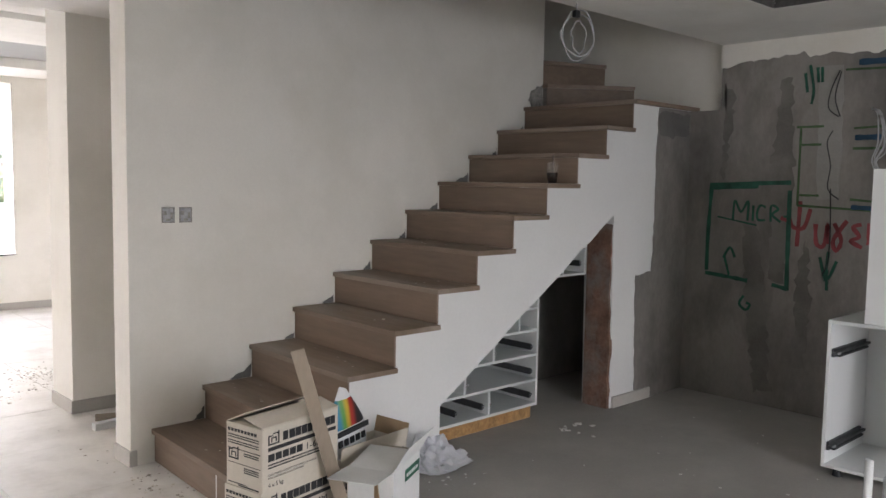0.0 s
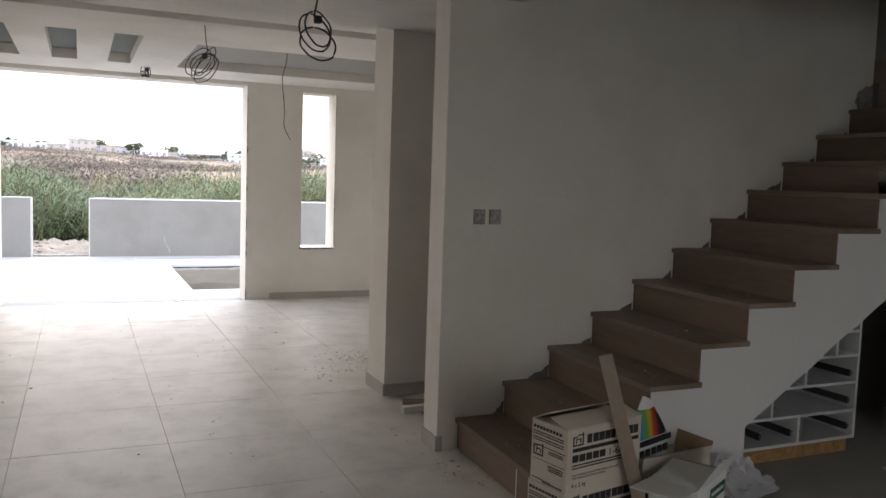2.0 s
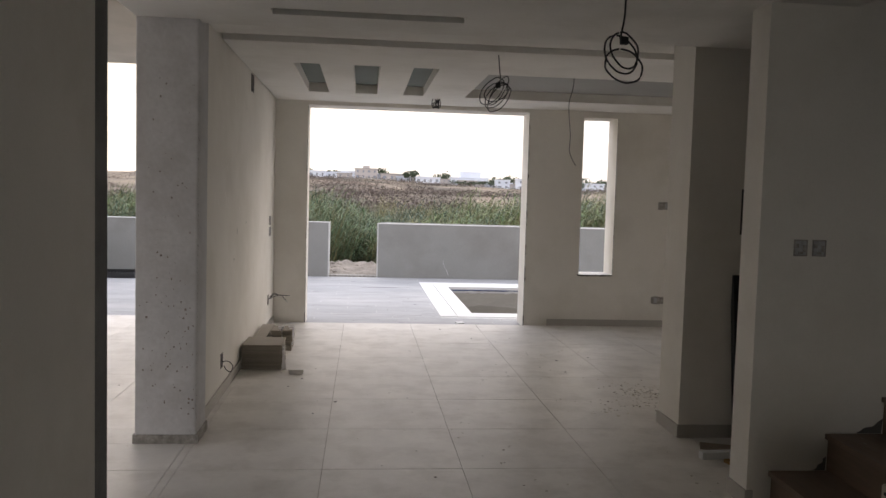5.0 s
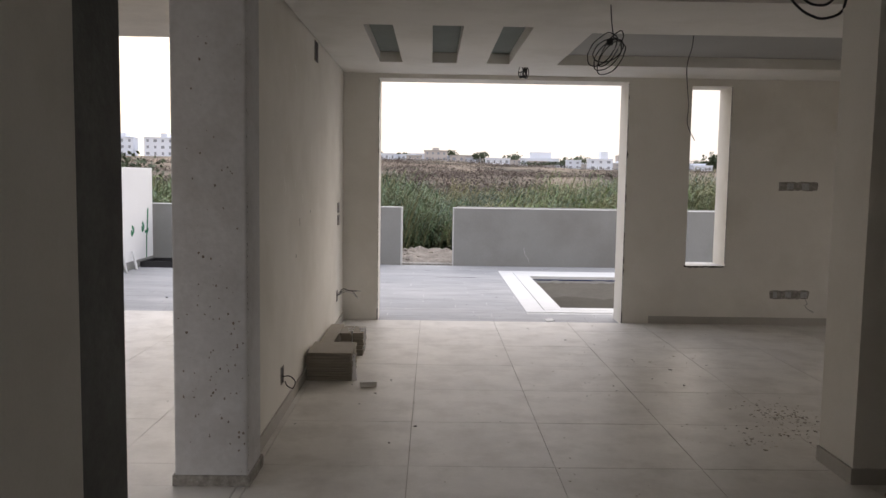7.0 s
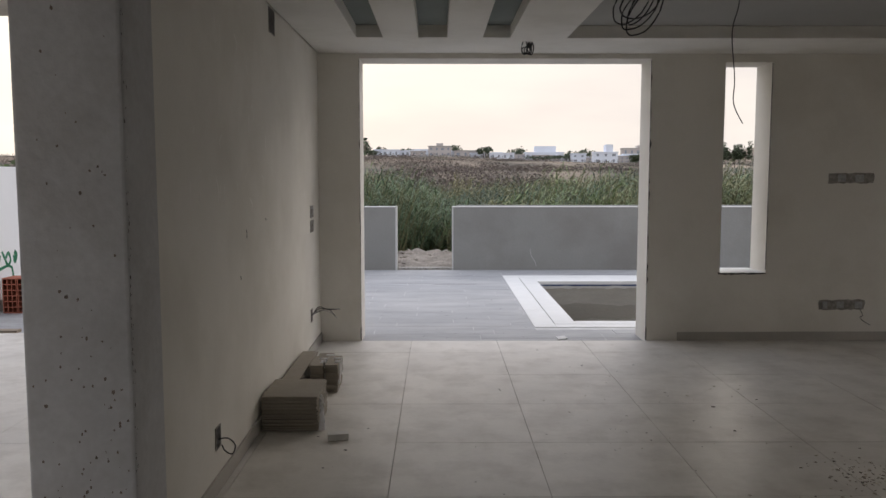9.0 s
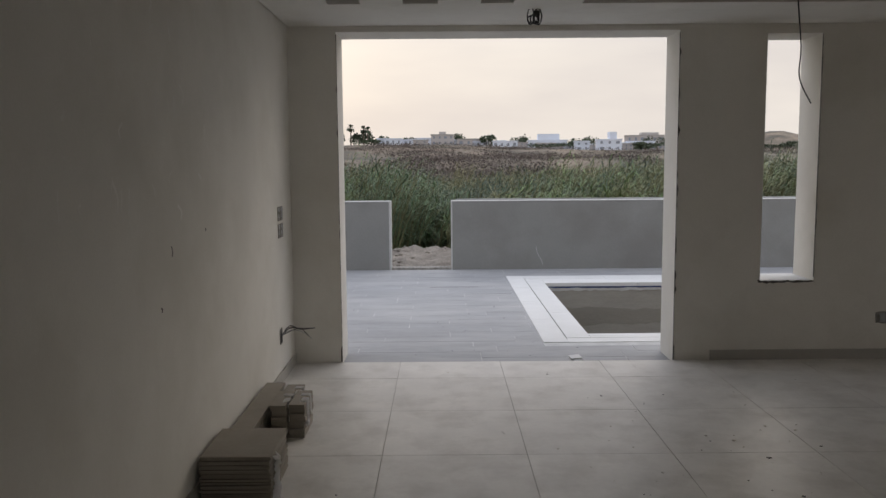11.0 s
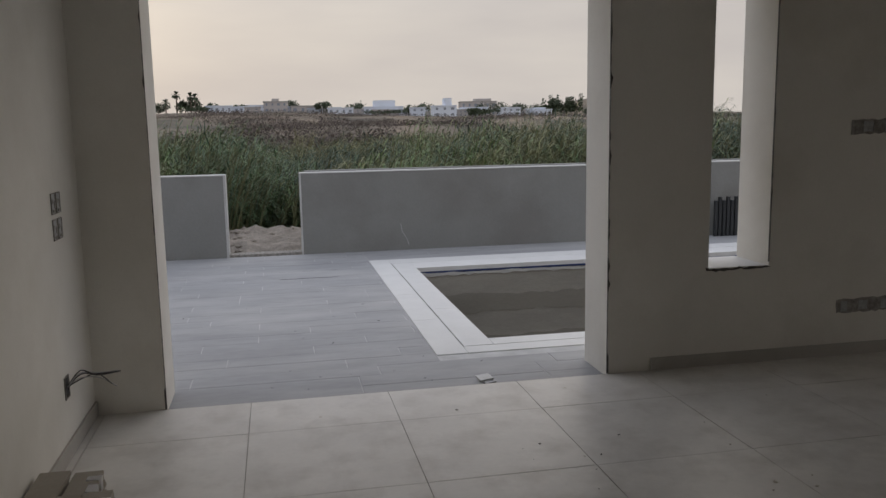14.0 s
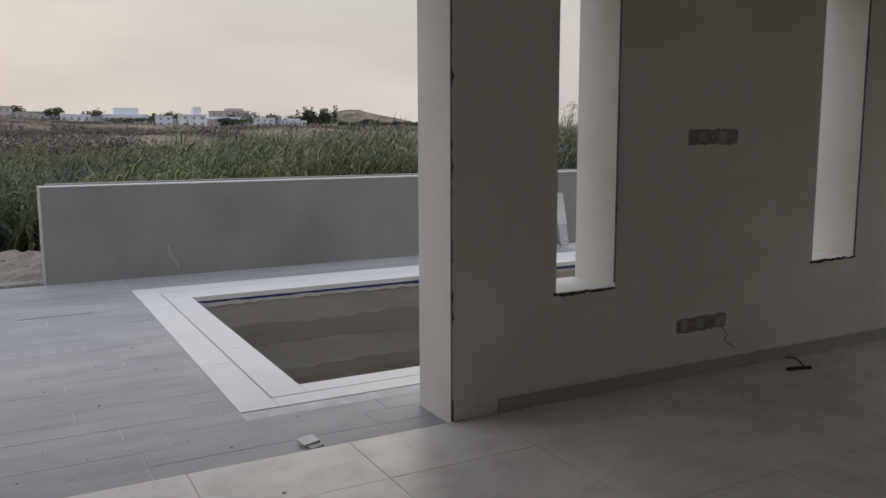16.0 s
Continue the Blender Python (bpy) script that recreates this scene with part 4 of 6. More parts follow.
def stroke(points, width, plane, at, thick=0.002, seed=1, smooth=5):
    """A brush stroke: a flat ribbon on a wall; points are (along, up)."""
    r = random.Random(seed)
    pts = [Vector((p[0], p[1])) for p in points]
    line = []
    for i in range(len(pts) - 1):
        p0, p1, p2, p3 = pts[max(i - 1, 0)], pts[i], pts[i + 1], pts[min(i + 2, len(pts) - 1)]
        n = smooth if len(pts) > 2 else 8
        for s in range(n):
            u = s / n
            line.append(0.5 * ((2 * p1) + (p2 - p0) * u + (2 * p0 - 5 * p1 + 4 * p2 - p3) * u * u + (3 * p1 - p0 - 3 * p2 + p3) * u ** 3))
    line.append(pts[-1])
    bm = bmesh.new()
    rows = []
    for i, p in enumerate(line):
        d = (line[min(i + 1, len(line) - 1)] - line[max(i - 1, 0)])
        d = d.normalized() if d.length > 1e-6 else Vector((1, 0))
        nrm = Vector((-d.y, d.x)) * width / 2 * r.uniform(0.8, 1.12)
        quad = []
        for q in (p - nrm, p + nrm):
            for off in (0.0, thick):
                quad.append(bm.verts.new((at + off, q.x, q.y) if plane == "x" else (q.x, at + off, q.y)))
        rows.append(quad)
    for a, b in zip(rows, rows[1:]):
        for i, j in ((0, 1), (1, 3), (3, 2), (2, 0)):
            bm.faces.new((a[i], a[j], b[j], b[i]))
    bm.faces.new((rows[0][0], rows[0][1], rows[0][3], rows[0][2]))
    bm.faces.new((rows[-1][0], rows[-1][2], rows[-1][3], rows[-1][1]))
    return bm


def crumbs(name, spots, label, mat=None, seed=3):
    """Loose crumbs scattered on a floor: (x, y, z, spread x, spread y, count, size)."""
    r = random.Random(seed)
    bm = bmesh.new()
    for x, y, z, sx, sy, n, size in spots:
        for _ in range(n):
            s = size * r.uniform(0.3, 1.2)
            v = bm_box(bm, -s, s, -s * r.uniform(0.4, 1), s * r.uniform(0.4, 1), 0, s * r.uniform(0.25, 0.6))
            for q in v:
                q.co += Vector((r.uniform(-0.3, 0.3) * s, r.uniform(-0.3, 0.3) * s, 0))
            bmesh.ops.transform(bm, matrix=pose(x + r.gauss(0, sx), y + r.gauss(0, sy), z, 0, 0, r.uniform(0, 360)), verts=v)
    return solid(name, bm, mat or M_CRUMB, label, "debris", kind="stuff")


# ---- stair top: winders turning behind the wall ----
lz = STEP_Z + STEP_UP * 10
for i, (a, b) in enumerate((((4.975, 4.22), (5.555, 3.80)), ((4.992, 4.31), (5.555, 4.09)))):
    z = lz + STEP_UP * (i + 1)
    dx, dy = b[0] - a[0], b[1] - a[1]
    k = math.hypot(dx, dy)
    nx, ny = -dy / k, dx / k
    part("tread", prism([(a[0] - nx * 0.02, a[1] - ny * 0.02), (b[0] - nx * 0.02, b[1] - ny * 0.02), (5.555, 6.7), (4.99, 6.7)], "z", z - 0.028, z), M_WOOD, stairs)
    part("winder_body", prism([(a[0] + nx * 0.013, a[1] + ny * 0.013), (b[0] + nx * 0.013, b[1] + ny * 0.013), (5.555, 6.7), (4.992, 6.7)], "z", lz - 0.2, z - 0.0285), M_CEMENT, stairs)
    part("riser", prism([a, b, (b[0] + nx * 0.012, b[1] + ny * 0.012), (a[0] + nx * 0.012, a[1] + ny * 0.012)], "z", z - STEP_UP + 0.001, z - 0.029), M_WOODRISER, stairs)
part("plaster_gap", prism(ragged([(4.84, lz + 0.002), (4.80, lz + 0.06), (4.83, lz + 0.13), (4.90, lz + 0.17), (4.968, lz + 0.19), (4.968, lz + 0.002)], 0.025, 0.008, 14), "y", 4.2565, 4.2605), M_MORTAR, stairs, "ragged grey unplastered patch at the wall end")

# bare cement beside the white stair side, and its chipped skirting
cem = ragged([(5.075, 2.085), (5.055, 1.9), (5.06, 1.5), (5.045, 0.93), (4.845, 0.915), (4.85, 0.6), (4.885, 0.002)], 0.045, 0.009, 8)
part("cement_patch", prism([*cem, (5.4995, 0.002), (5.4995, 2.106), (5.075, 2.106)], "y", 3.2565, 3.2625), M_CEMENT, stairs, "bare grey cement render with a ragged edge")
part("cement_smear", prism(ragged([(5.06, 2.05), (5.16, 2.09), (5.48, 2.07), (5.48, 1.93), (5.25, 1.90), (5.08, 1.92), (5.06, 2.05)], 0.04, 0.012, 9), "y", 3.253, 3.2566), M_SMEAR, stairs, "dark smeared cement")
part("skirting", boxes((4.60, 5.06, 3.243, 3.2625, 0.004, 0.082), bevel=0.003), M_SKIRT, stairs, "short cement-grey skirting piece")
part("brick_jamb", prism(ragged([(3.27, 0.0), (3.262, 0.4), (3.272, 0.8), (3.265, 1.28)], 0.06, 0.008, 4) + [(3.468, 1.30), (3.47, 0.0)], "x", 4.552, 4.584), M_BRICKRAW, stairs, "raw broken brick jamb of the niche")
# filler smears along the wall over each step
bm = bmesh.new()
rr = random.Random(21)
for k in range(10):
    x1, z = STEP_X + STEP_RUN * (k + 1) - 0.006, STEP_Z + STEP_UP * k
    n = 7
    if k in (4, 5, 8):
        wide, tall = 0.06, 0.05
    else:
        wide, tall = rr.uniform(0.05, 0.13), rr.uniform(0.03, 0.085)
    pts = [(x1, z)] + [(x1 - wide * i / n + rr.uniform(-0.008, 0.008), z + tall * (1 - (i / n) ** 0.7) + rr.uniform(0, 0.012)) for i in range(n + 1)] + [(x1 - wide, z)]
    part("filler_smear", prism(pts, "y", 4.2575, 4.2605), M_SMEAR, stairs, "dark unfilled plaster gap above a tread")
crumbs("stair_dust", [(STEP_X + STEP_RUN * k + 0.12, 3.9 if k % 2 else 3.5, STEP_Z + STEP_UP * k, 0.06, 0.22, 8, 0.006) for k in range(9)], "plaster crumbs lying on the stair treads", seed=12)

# ---- plaster band over the cement kitchen wall ----
kw = bpy.data.objects["wall_kitchen_east"]
edge = ragged([(3.019, 2.40), (2.85, 2.43), (2.6, 2.445), (2.42, 2.47), (2.40, 2.42), (2.2, 2.44), (2.0, 2.42), (1.2, 2.43), (0.0, 2.42), (-3.9, 2.42)], 0.035, 0.014, 6)
part("plaster_band", prism([*edge, (-3.9, 2.575), (3.019, 2.575)], "x", 5.493, 5.5005), M_WALL, kw, "white plaster band with a ragged lower edge")
part("chase_strip", prism(ragged([(2.32, 2.36), (2.30, 1.48), (2.15, 1.48), (2.17, 2.36), (2.32, 2.36)], 0.07, 0.008, 15), "x", 5.495, 5.5005), M_CHASE, kw, "filled cable chase in lighter mortar")
for k_, (pts, mt) in enumerate((([(2.80, 1.38), (2.70, 1.30), (2.66, 1.0), (2.60, 0.6), (2.55, 0.1), (2.68, 0.1), (2.74, 0.6), (2.80, 1.0), (2.80, 1.38)], M_DAMP), ([(2.50, 2.30), (2.46, 1.6), (2.50, 0.9), (2.60, 0.9), (2.62, 1.7), (2.58, 2.30), (2.50, 2.30)], M_DAMP), ([(2.98, 2.30), (2.91, 2.2), (2.95, 1.7), (2.99, 1.6), (2.98, 2.30)], M_DAMP), ([(2.36, 1.2), (2.30, 0.8), (2.33, 0.3), (2.40, 0.3), (2.42, 0.9), (2.36, 1.2)], M_DAMP))):
    part("damp_stain", prism(ragged(pts, 0.035, 0.02, 60 + k_), "x", 5.4975 + 0.0002 * k_, 5.5005), mt, kw, "dark damp stain in the cement")
KX = 5.4965
def kmark(points, width, mat, seed=1):
    part("painted_mark", stroke([(y - 0.045, z + 0.012) for y, z in points], width, "x", KX - 0.00015 * (len(kw.children) % 40), 0.002, seed), mat, kw)


for s, pts in enumerate(([(3.12, 1.55), (2.8, 1.565), (2.52, 1.575)], [(3.12, 1.53), (2.75, 1.545)], [(3.105, 1.55), (3.12, 1.2), (3.12, 0.92)], [(3.13, 0.90), (2.95, 0.885), (2.80, 0.87)], [(2.62, 0.86), (2.51, 0.84)], [(2.525, 1.52), (2.52, 1.1), (2.515, 0.83)], [(3.05, 1.32), (2.75, 1.27)])):
    kmark(pts, 0.03 if s < 6 else 0.012, M_DARKGREEN, s)
for s, pts in enumerate(([(2.93, 1.30), (2.92, 1.44), (2.87, 1.36), (2.82, 1.44), (2.82, 1.30)], [(2.78, 1.41), (2.78, 1.30)], [(2.69, 1.40), (2.73, 1.41), (2.75, 1.36), (2.74, 1.31), (2.69, 1.31)], [(2.65, 1.30), (2.65, 1.41), (2.60, 1.39), (2.64, 1.35), (2.58, 1.30)], [(2.56, 1.34), (2.53, 1.34)])):
    kmark(pts, 0.017, M_DARKGREEN, s)
for s, pts in enumerate(([(2.50, 1.95), (2.32, 1.95)], [(2.47, 1.95), (2.47, 1.42)], [(2.46, 1.83), (2.33, 1.83)], [(2.46, 1.49), (2.33, 1.49)], [(2.13, 1.93), (1.9, 1.94)], [(2.13, 1.80), (1.95, 1.80)], [(2.13, 1.47), (1.85, 1.45)], [(2.2, 2.31), (1.9, 2.30)], [(2.47, 1.42), (2.0, 1.40), (1.8, 1.38)])):
    kmark(pts, 0.016, M_OLIVE, s)
for s, pts in enumerate(([(2.46, 2.31), (2.44, 2.18)], [(2.43, 2.36), (2.40, 2.2), (2.41, 2.10)], [(2.38, 2.34), (2.37, 2.24)], [(2.35, 2.34), (2.345, 2.24)], [(2.26, 0.92), (2.245, 1.12)], [(2.30, 1.08), (2.25, 0.93), (2.19, 1.06)], [(2.25, 1.0), (2.245, 0.86)], [(2.98, 1.03), (2.94, 0.9)], [(2.90, 1.03), (2.94, 1.10), (2.99, 1.02)], [(2.82, 0.76), (2.85, 0.70), (2.80, 0.66), (2.77, 0.70), (2.80, 0.71)])):
    kmark(pts, 0.02, M_DARKGREEN, s)
kmark([(2.12, 1.87), (1.96, 1.87)], 0.035, M_BLUEMARK)
kmark([(2.12, 1.42), (1.96, 1.415)], 0.03, M_BLUEMARK)
kmark([(2.12, 2.35), (1.85, 2.345)], 0.04, M_BLUEMARK)
for s, pts in enumerate(([(2.53, 1.40), (2.50, 1.28), (2.42, 1.27), (2.38, 1.40)], [(2.45, 1.45), (2.46, 1.14)], [(2.34, 1.30), (2.33, 1.17), (2.28, 1.16), (2.26, 1.30), (2.25, 1.17)], [(2.22, 1.31), (2.17, 1.20), (2.20, 1.13), (2.22, 1.20), (2.14, 1.33)], [(2.05, 1.31), (2.10, 1.29), (2.06, 1.23), (2.11, 1.20), (2.04, 1.16)], [(2.00, 1.32), (2.00, 1.18)], [(2.58, 1.33), (2.52, 1.31)])):
    kmark(pts, 0.028, M_RED, s)
for pts in ([(5.49, 2.19, 2.32), (5.47, 2.23, 2.2), (5.46, 2.24, 2.08), (5.48, 2.18, 2.02)], [(5.49, 2.18, 2.31), (5.46, 2.20, 2.15), (5.48, 2.17, 2.02)], [(5.49, 2.215, 1.93), (5.46, 2.235, 1.85), (5.47, 2.21, 1.7), (5.47, 2.22, 1.55), (5.48, 2.15, 1.48)], [(5.49, 2.21, 1.55), (5.475, 2.19, 1.25), (5.48, 2.20, 1.05), (5.485, 2.23, 0.98)]):
    solid("wall_cable", tube(pts, 0.004), M_CABLE, "black cable hanging out of the cement wall chase", "cable", group="kitchen wall cables")
rr = random.Random(4)
for i in range(5):
    a = rr.uniform(-0.04, 0.04)
    solid("wall_cable", tube([(5.49, 1.98, 2.06), (5.42, 1.93 + a, 2.02), (5.40, 1.92 + a * 2, 1.88 - 0.02 * i), (5.40, 1.94 + a, 1.72), (5.44, 1.88 + a, 1.63), (5.43, 1.82 + a * 2, 1.8)], 0.0045), M_GREYCABLE, "bundle of grey cables hanging from the kitchen wall", "cable", group="kitchen wall cables")

# ---- drawer cabinets in the stair niche ----
def runner(parent, x0, x1, y0, z):
    rail = part("drawer_runner", boxes((x0, x0 + 0.012, y0, y0 + 0.42, z, z + 0.04)), M_STEEL, parent, "black steel drawer runner")
    part("slide", boxes((x0 + 0.0125, x0 + 0.036, y0 + 0.01, y0 + 0.40, z + 0.004, z + 0.016)), M_BLACK, rail)
    part("tongue", boxes((x0 + 0.0125, x0 + 0.022, y0 - 0.004, y0 + 0.42, z + 0.018, z + 0.03)), M_STEEL, rail)
    part("clip", boxes((x0 + 0.010, x0 + 0.03, y0 - 0.004, y0 + 0.02, z + 0.017, z + 0.024)), M_GREYCABLE, rail, "pale release clip")


niche = thing("niche_cabinet", "white stepped drawer carcass with runners and no drawers", "cabinet", pose(0.055, 0, 0.078))
CF, CB = 3.475, 3.98
def board(parent, *span):
    part("board", boxes(span, bevel=0.0015), M_MELAMINE, parent)


board(niche, 3.0, 3.985, CF, CB, 0.0, 0.018)
board(niche, 3.985, 4.003, CF, CB, 0.0, 0.715)
for xs, z in ((3.07, 0.165), (3.31, 0.335), (3.55, 0.50), (3.80, 0.645)):
    board(niche, xs, 3.985, CF, CB, z, z + 0.016)
for x, z0, z1 in ((3.53, 0.018, 0.165), (3.315, 0.181, 0.30), (3.565, 0.351, 0.46), (3.80, 0.516, 0.62)):
    board(niche, x, x + 0.016, CF, CB, z0, z1)
board(niche, 3.0, 4.003, CB, CB + 0.008, 0.0, 0.30)
board(niche, 3.3, 4.003, CB, CB + 0.008, 0.30, 0.5)
board(niche, 3.6, 4.003, CB, CB + 0.008, 0.5, 0.70)
for x, z in ((3.49, 0.05), (3.945, 0.05), (3.945, 0.21), (3.945, 0.375), (3.55, 0.05), (3.34, 0.21), (3.585, 0.375), (3.25, 0.05)):
    runner(niche, x, 0, CF + 0.02, z)
osb = solid("plinth_board", boxes((3.03, 4.0, CF + 0.005, CF + 0.023, 0.003, 0.078)), M_OSB, "rough yellow chipboard plinth under the drawer carcass", "board")
upper = thing("niche_cabinet", "small white open carcass hung in the niche top", "cabinet", pose(0.09, 0, 0.92))
board(upper, 4.10, 4.462, CF, CB, 0.0, 0.016)
board(upper, 4.446, 4.462, CF, CB, 0.016, 0.36)
board(upper, 4.20, 4.216, CF, CB, 0.016, 0.12)
board(upper, 4.36, 4.446, CF, CB, 0.19, 0.204)
runner(upper, 4.41, 0, CF + 0.02, 0.06)
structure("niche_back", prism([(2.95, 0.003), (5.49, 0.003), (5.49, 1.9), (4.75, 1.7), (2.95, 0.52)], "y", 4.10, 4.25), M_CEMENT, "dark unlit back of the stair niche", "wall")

# ---- kitchen base cabinet and tall unit ----
base = thing("base_cabinet", "open white kitchen base cabinet with drawer runners", "cabinet", pose(4.385, 1.06, 0.0))
def bboard(*span):
    part("board", boxes(span, bevel=0.0015), M_MELAMINE, base)


bboard(0.0, 0.56, 0.0, 0.018, 0.05, 0.852)
bboard(0.0, 0.56, 0.672, 0.69, 0.05, 0.852)
bboard(0.0, 0.56, 0.018, 0.672, 0.05, 0.068)
bboard(0.0, 0.56, 0.018, 0.672, 0.834, 0.852)
bboard(0.552, 0.56, 0.018, 0.672, 0.068, 0.834)
for z in (0.14, 0.65):
    rail = part("drawer_runner", boxes((0.02, 0.48, 0.658, 0.672, z, z + 0.045)), M_STEEL, base, "black steel drawer runner")
    part("slide", boxes((0.03, 0.44, 0.63, 0.6575, z + 0.005, z + 0.016)), M_BLACK, rail)
    part("tongue", boxes((0.0, 0.50, 0.640, 0.6575, z + 0.018, z + 0.03)), M_STEEL, rail)
    part("clip", boxes((0.02, 0.05, 0.632, 0.640, z + 0.018, z + 0.028)), M_GREYCABLE, rail, "pale release clip")
for lx, ly in ((0.05, 0.05), (0.05, 0.62), (0.5, 0.05), (0.5, 0.62)):
    bm = bmesh.new()
    bmesh.ops.create_cone(bm, cap_ends=True, segments=12, radius1=0.025, radius2=0.018, depth=0.046, matrix=Matrix.Translation((lx, ly, 0.027)))
    part("leg", bm, M_BLACK, base)
solid("tall_panel_unit", boxes((4.40, 4.92, 1.10, 1.575, 0.853, 1.655), bevel=0.002), M_MELAMINE, "white wall unit standing on the open base cabinet", "cabinet")
for i, (x, y, hgt) in enumerate(((3.261, 1.134, 0.50), (3.34, 1.09, 0.42))):
    bm = bmesh.new()
    bmesh.ops.create_cone(bm, cap_ends=False, segments=14, radius1=0.016, radius2=0.016, depth=hgt, matrix=Matrix.Translation((0, 0, hgt / 2)))
    bmesh.ops.create_cone(bm, cap_ends=False, segments=14, radius1=0.013, radius2=0.013, depth=hgt, matrix=Matrix.Translation((0, 0, hgt / 2)))
    solid("water_pipe", bm, M_MELAMINE if i == 0 else M_SOCKET, "short plastic pipe standing up from the kitchen floor", "pipe", pose(x, y, 0.003), group="floor pipes")

# ---- cup on the stair ----
cup = thing("coffee_cup", "clear plastic takeaway cup half full of dark coffee", "cup", pose(4.085, 3.42, STEP_Z + STEP_UP * 7))
bm = bmesh.new()
bmesh.ops.create_cone(bm, cap_ends=False, segments=20, radius1=0.028, radius2=0.040, depth=0.10, matrix=Matrix.Translation((0, 0, 0.05)))
part("cup_wall", bm, M_CUP, cup)
bm = bmesh.new()
bmesh.ops.create_cone(bm, cap_ends=True, segments=20, radius1=0.0288, radius2=0.0368, depth=0.068, matrix=Matrix.Translation((0, 0, 0.036)))
part("coffee", bm, M_COFFEE, cup, "dark cold coffee")
bm = bmesh.new()
bmesh.ops.create_uvsphere(bm, u_segments=20, v_segments=10, radius=0.042, matrix=Matrix.Translation((0, 0, 0.10)))
bmesh.ops.delete(bm, geom=[v for v in bm.verts if v.co.z < 0.099], context="VERTS")
lid = part("lid", bm, M_CUP, cup, "clear domed lid")
part("straw", tube([(0.005, 0, 0.02), (0.006, 0, 0.12), (0.008, 0.0, 0.185)], 0.003), M_BLACK, lid, "black straw")

# ---- hanging cables ----
def coil(name, top, label, drop, radius, turns, seed, mat=None, thick=0.005, lean=0.0, rough=0.16):
    r = random.Random(seed)
    ob = thing(name, label, "cable", pose(*top), group="hanging cables")
    pts = [(0, 0, 0), (r.uniform(-0.01, 0.01), 0, -drop * 0.5), (r.uniform(-0.03, 0.03), 0, -drop)]
    part("lead", tube(pts, thick), mat or M_CABLE, ob)
    for k in range(turns):
        cx, cz, rx, rz, tilt = r.uniform(-0.05, 0.03), -drop - radius * r.uniform(0.5, 1.3), radius * r.uniform(0.4, 0.95), radius * r.uniform(0.6, 1.25), r.uniform(-0.9, 0.9)
        ring = []
        for i in range(15):
            a = 2 * math.pi * i / 14 + r.uniform(-rough, rough) + 3 * rough * tilt * math.sin(4 * math.pi * i / 14)
            ring.append((cx + lean * rz * math.cos(a) + rx * math.sin(a) * math.cos(tilt), rx * math.sin(a) * math.sin(tilt) + r.uniform(-0.01, 0.01), cz + rz * math.cos(a)))
        part("loop", tube(ring, thick, smooth=3), mat or M_CABLE, ob)
    part("tie", boxes((-0.02, 0.02, -0.015, 0.015, -drop - 0.03, -drop + 0.01), bevel=0.006), M_BLACK, ob)
    return ob


coil("hanging_cable", (0.92, 4.34, CEIL_K), "black cable coil hanging from the hall ceiling", 0.20, 0.105, 3, 7, lean=-0.3, rough=0.10)
coil("hanging_cable", (0.645, 6.55, CEIL_L), "black cable coil hanging from the living room ceiling", 0.22, 0.098, 5, 2, thick=0.0038, lean=0.5)
coil("hanging_cable", (0.445, 9.5, CEIL_L), "small black cable coil at the ceiling above the opening", 0.02, 0.045, 5, 3, thick=0.005)
coil("hanging_cable", (3.68, 2.95, CEIL_K), "grey cable coil hanging from the kitchen ceiling", 0.05, 0.11, 3, 5, M_GREYCABLE, 0.0042, rough=0.05)
solid("hanging_wire", tube([(1.565, 7.80, CEIL_L + 0.097), (1.555, 7.80, 2.60), (1.52, 7.80, 2.44), (1.545, 7.80, 2.16), (1.54, 7.80, 2.03), (1.56, 7.80, 1.96), (1.605, 7.80, 1.88)], 0.0035), M_CABLE, "single black wire dangling from the ceiling tray", "cable")

# ---- skirtings ----
structure("baseboard_west", boxes((-1.411, -1.398, 5.70, FAR_Y - 0.002, 0.0, 0.082), bevel=0.002), M_SKIRT, "grey-beige porcelain skirting along the plastered wall", "skirting")
structure("baseboard_garden", boxes((1.93, 6.99, FAR_Y - 0.012, FAR_Y - 0.0005, 0.0, 0.082), bevel=0.002), M_SKIRT, "grey-beige porcelain skirting under the slit windows", "skirting")
structure("baseboard_passage", boxes((1.744, 4.9, 5.453, 5.4645, 0.0, 0.085), (1.744, 1.7565, 5.4645, 5.835, 0.0, 0.085)), M_SKIRT, "grey-beige skirting round the wall end", "skirting")
structure("baseboard_stairs", boxes((1.629, 1.6415, 4.25, 4.457, 0.0, 0.085), (1.629, 1.672, 4.248, 4.2595, 0.0, 0.085)), M_SKIRT, "grey-beige skirting on the stair wall end", "skirting")
structure("column_foot", prism(ragged([(-1.735, 5.338), (-1.345, 5.338), (-1.345, 5.668), (-1.735, 5.668)], 0.03, 0.003, 2), "z", 0.0, 0.055), M_MORTAR, "rough mortar foot of the column", "trim")

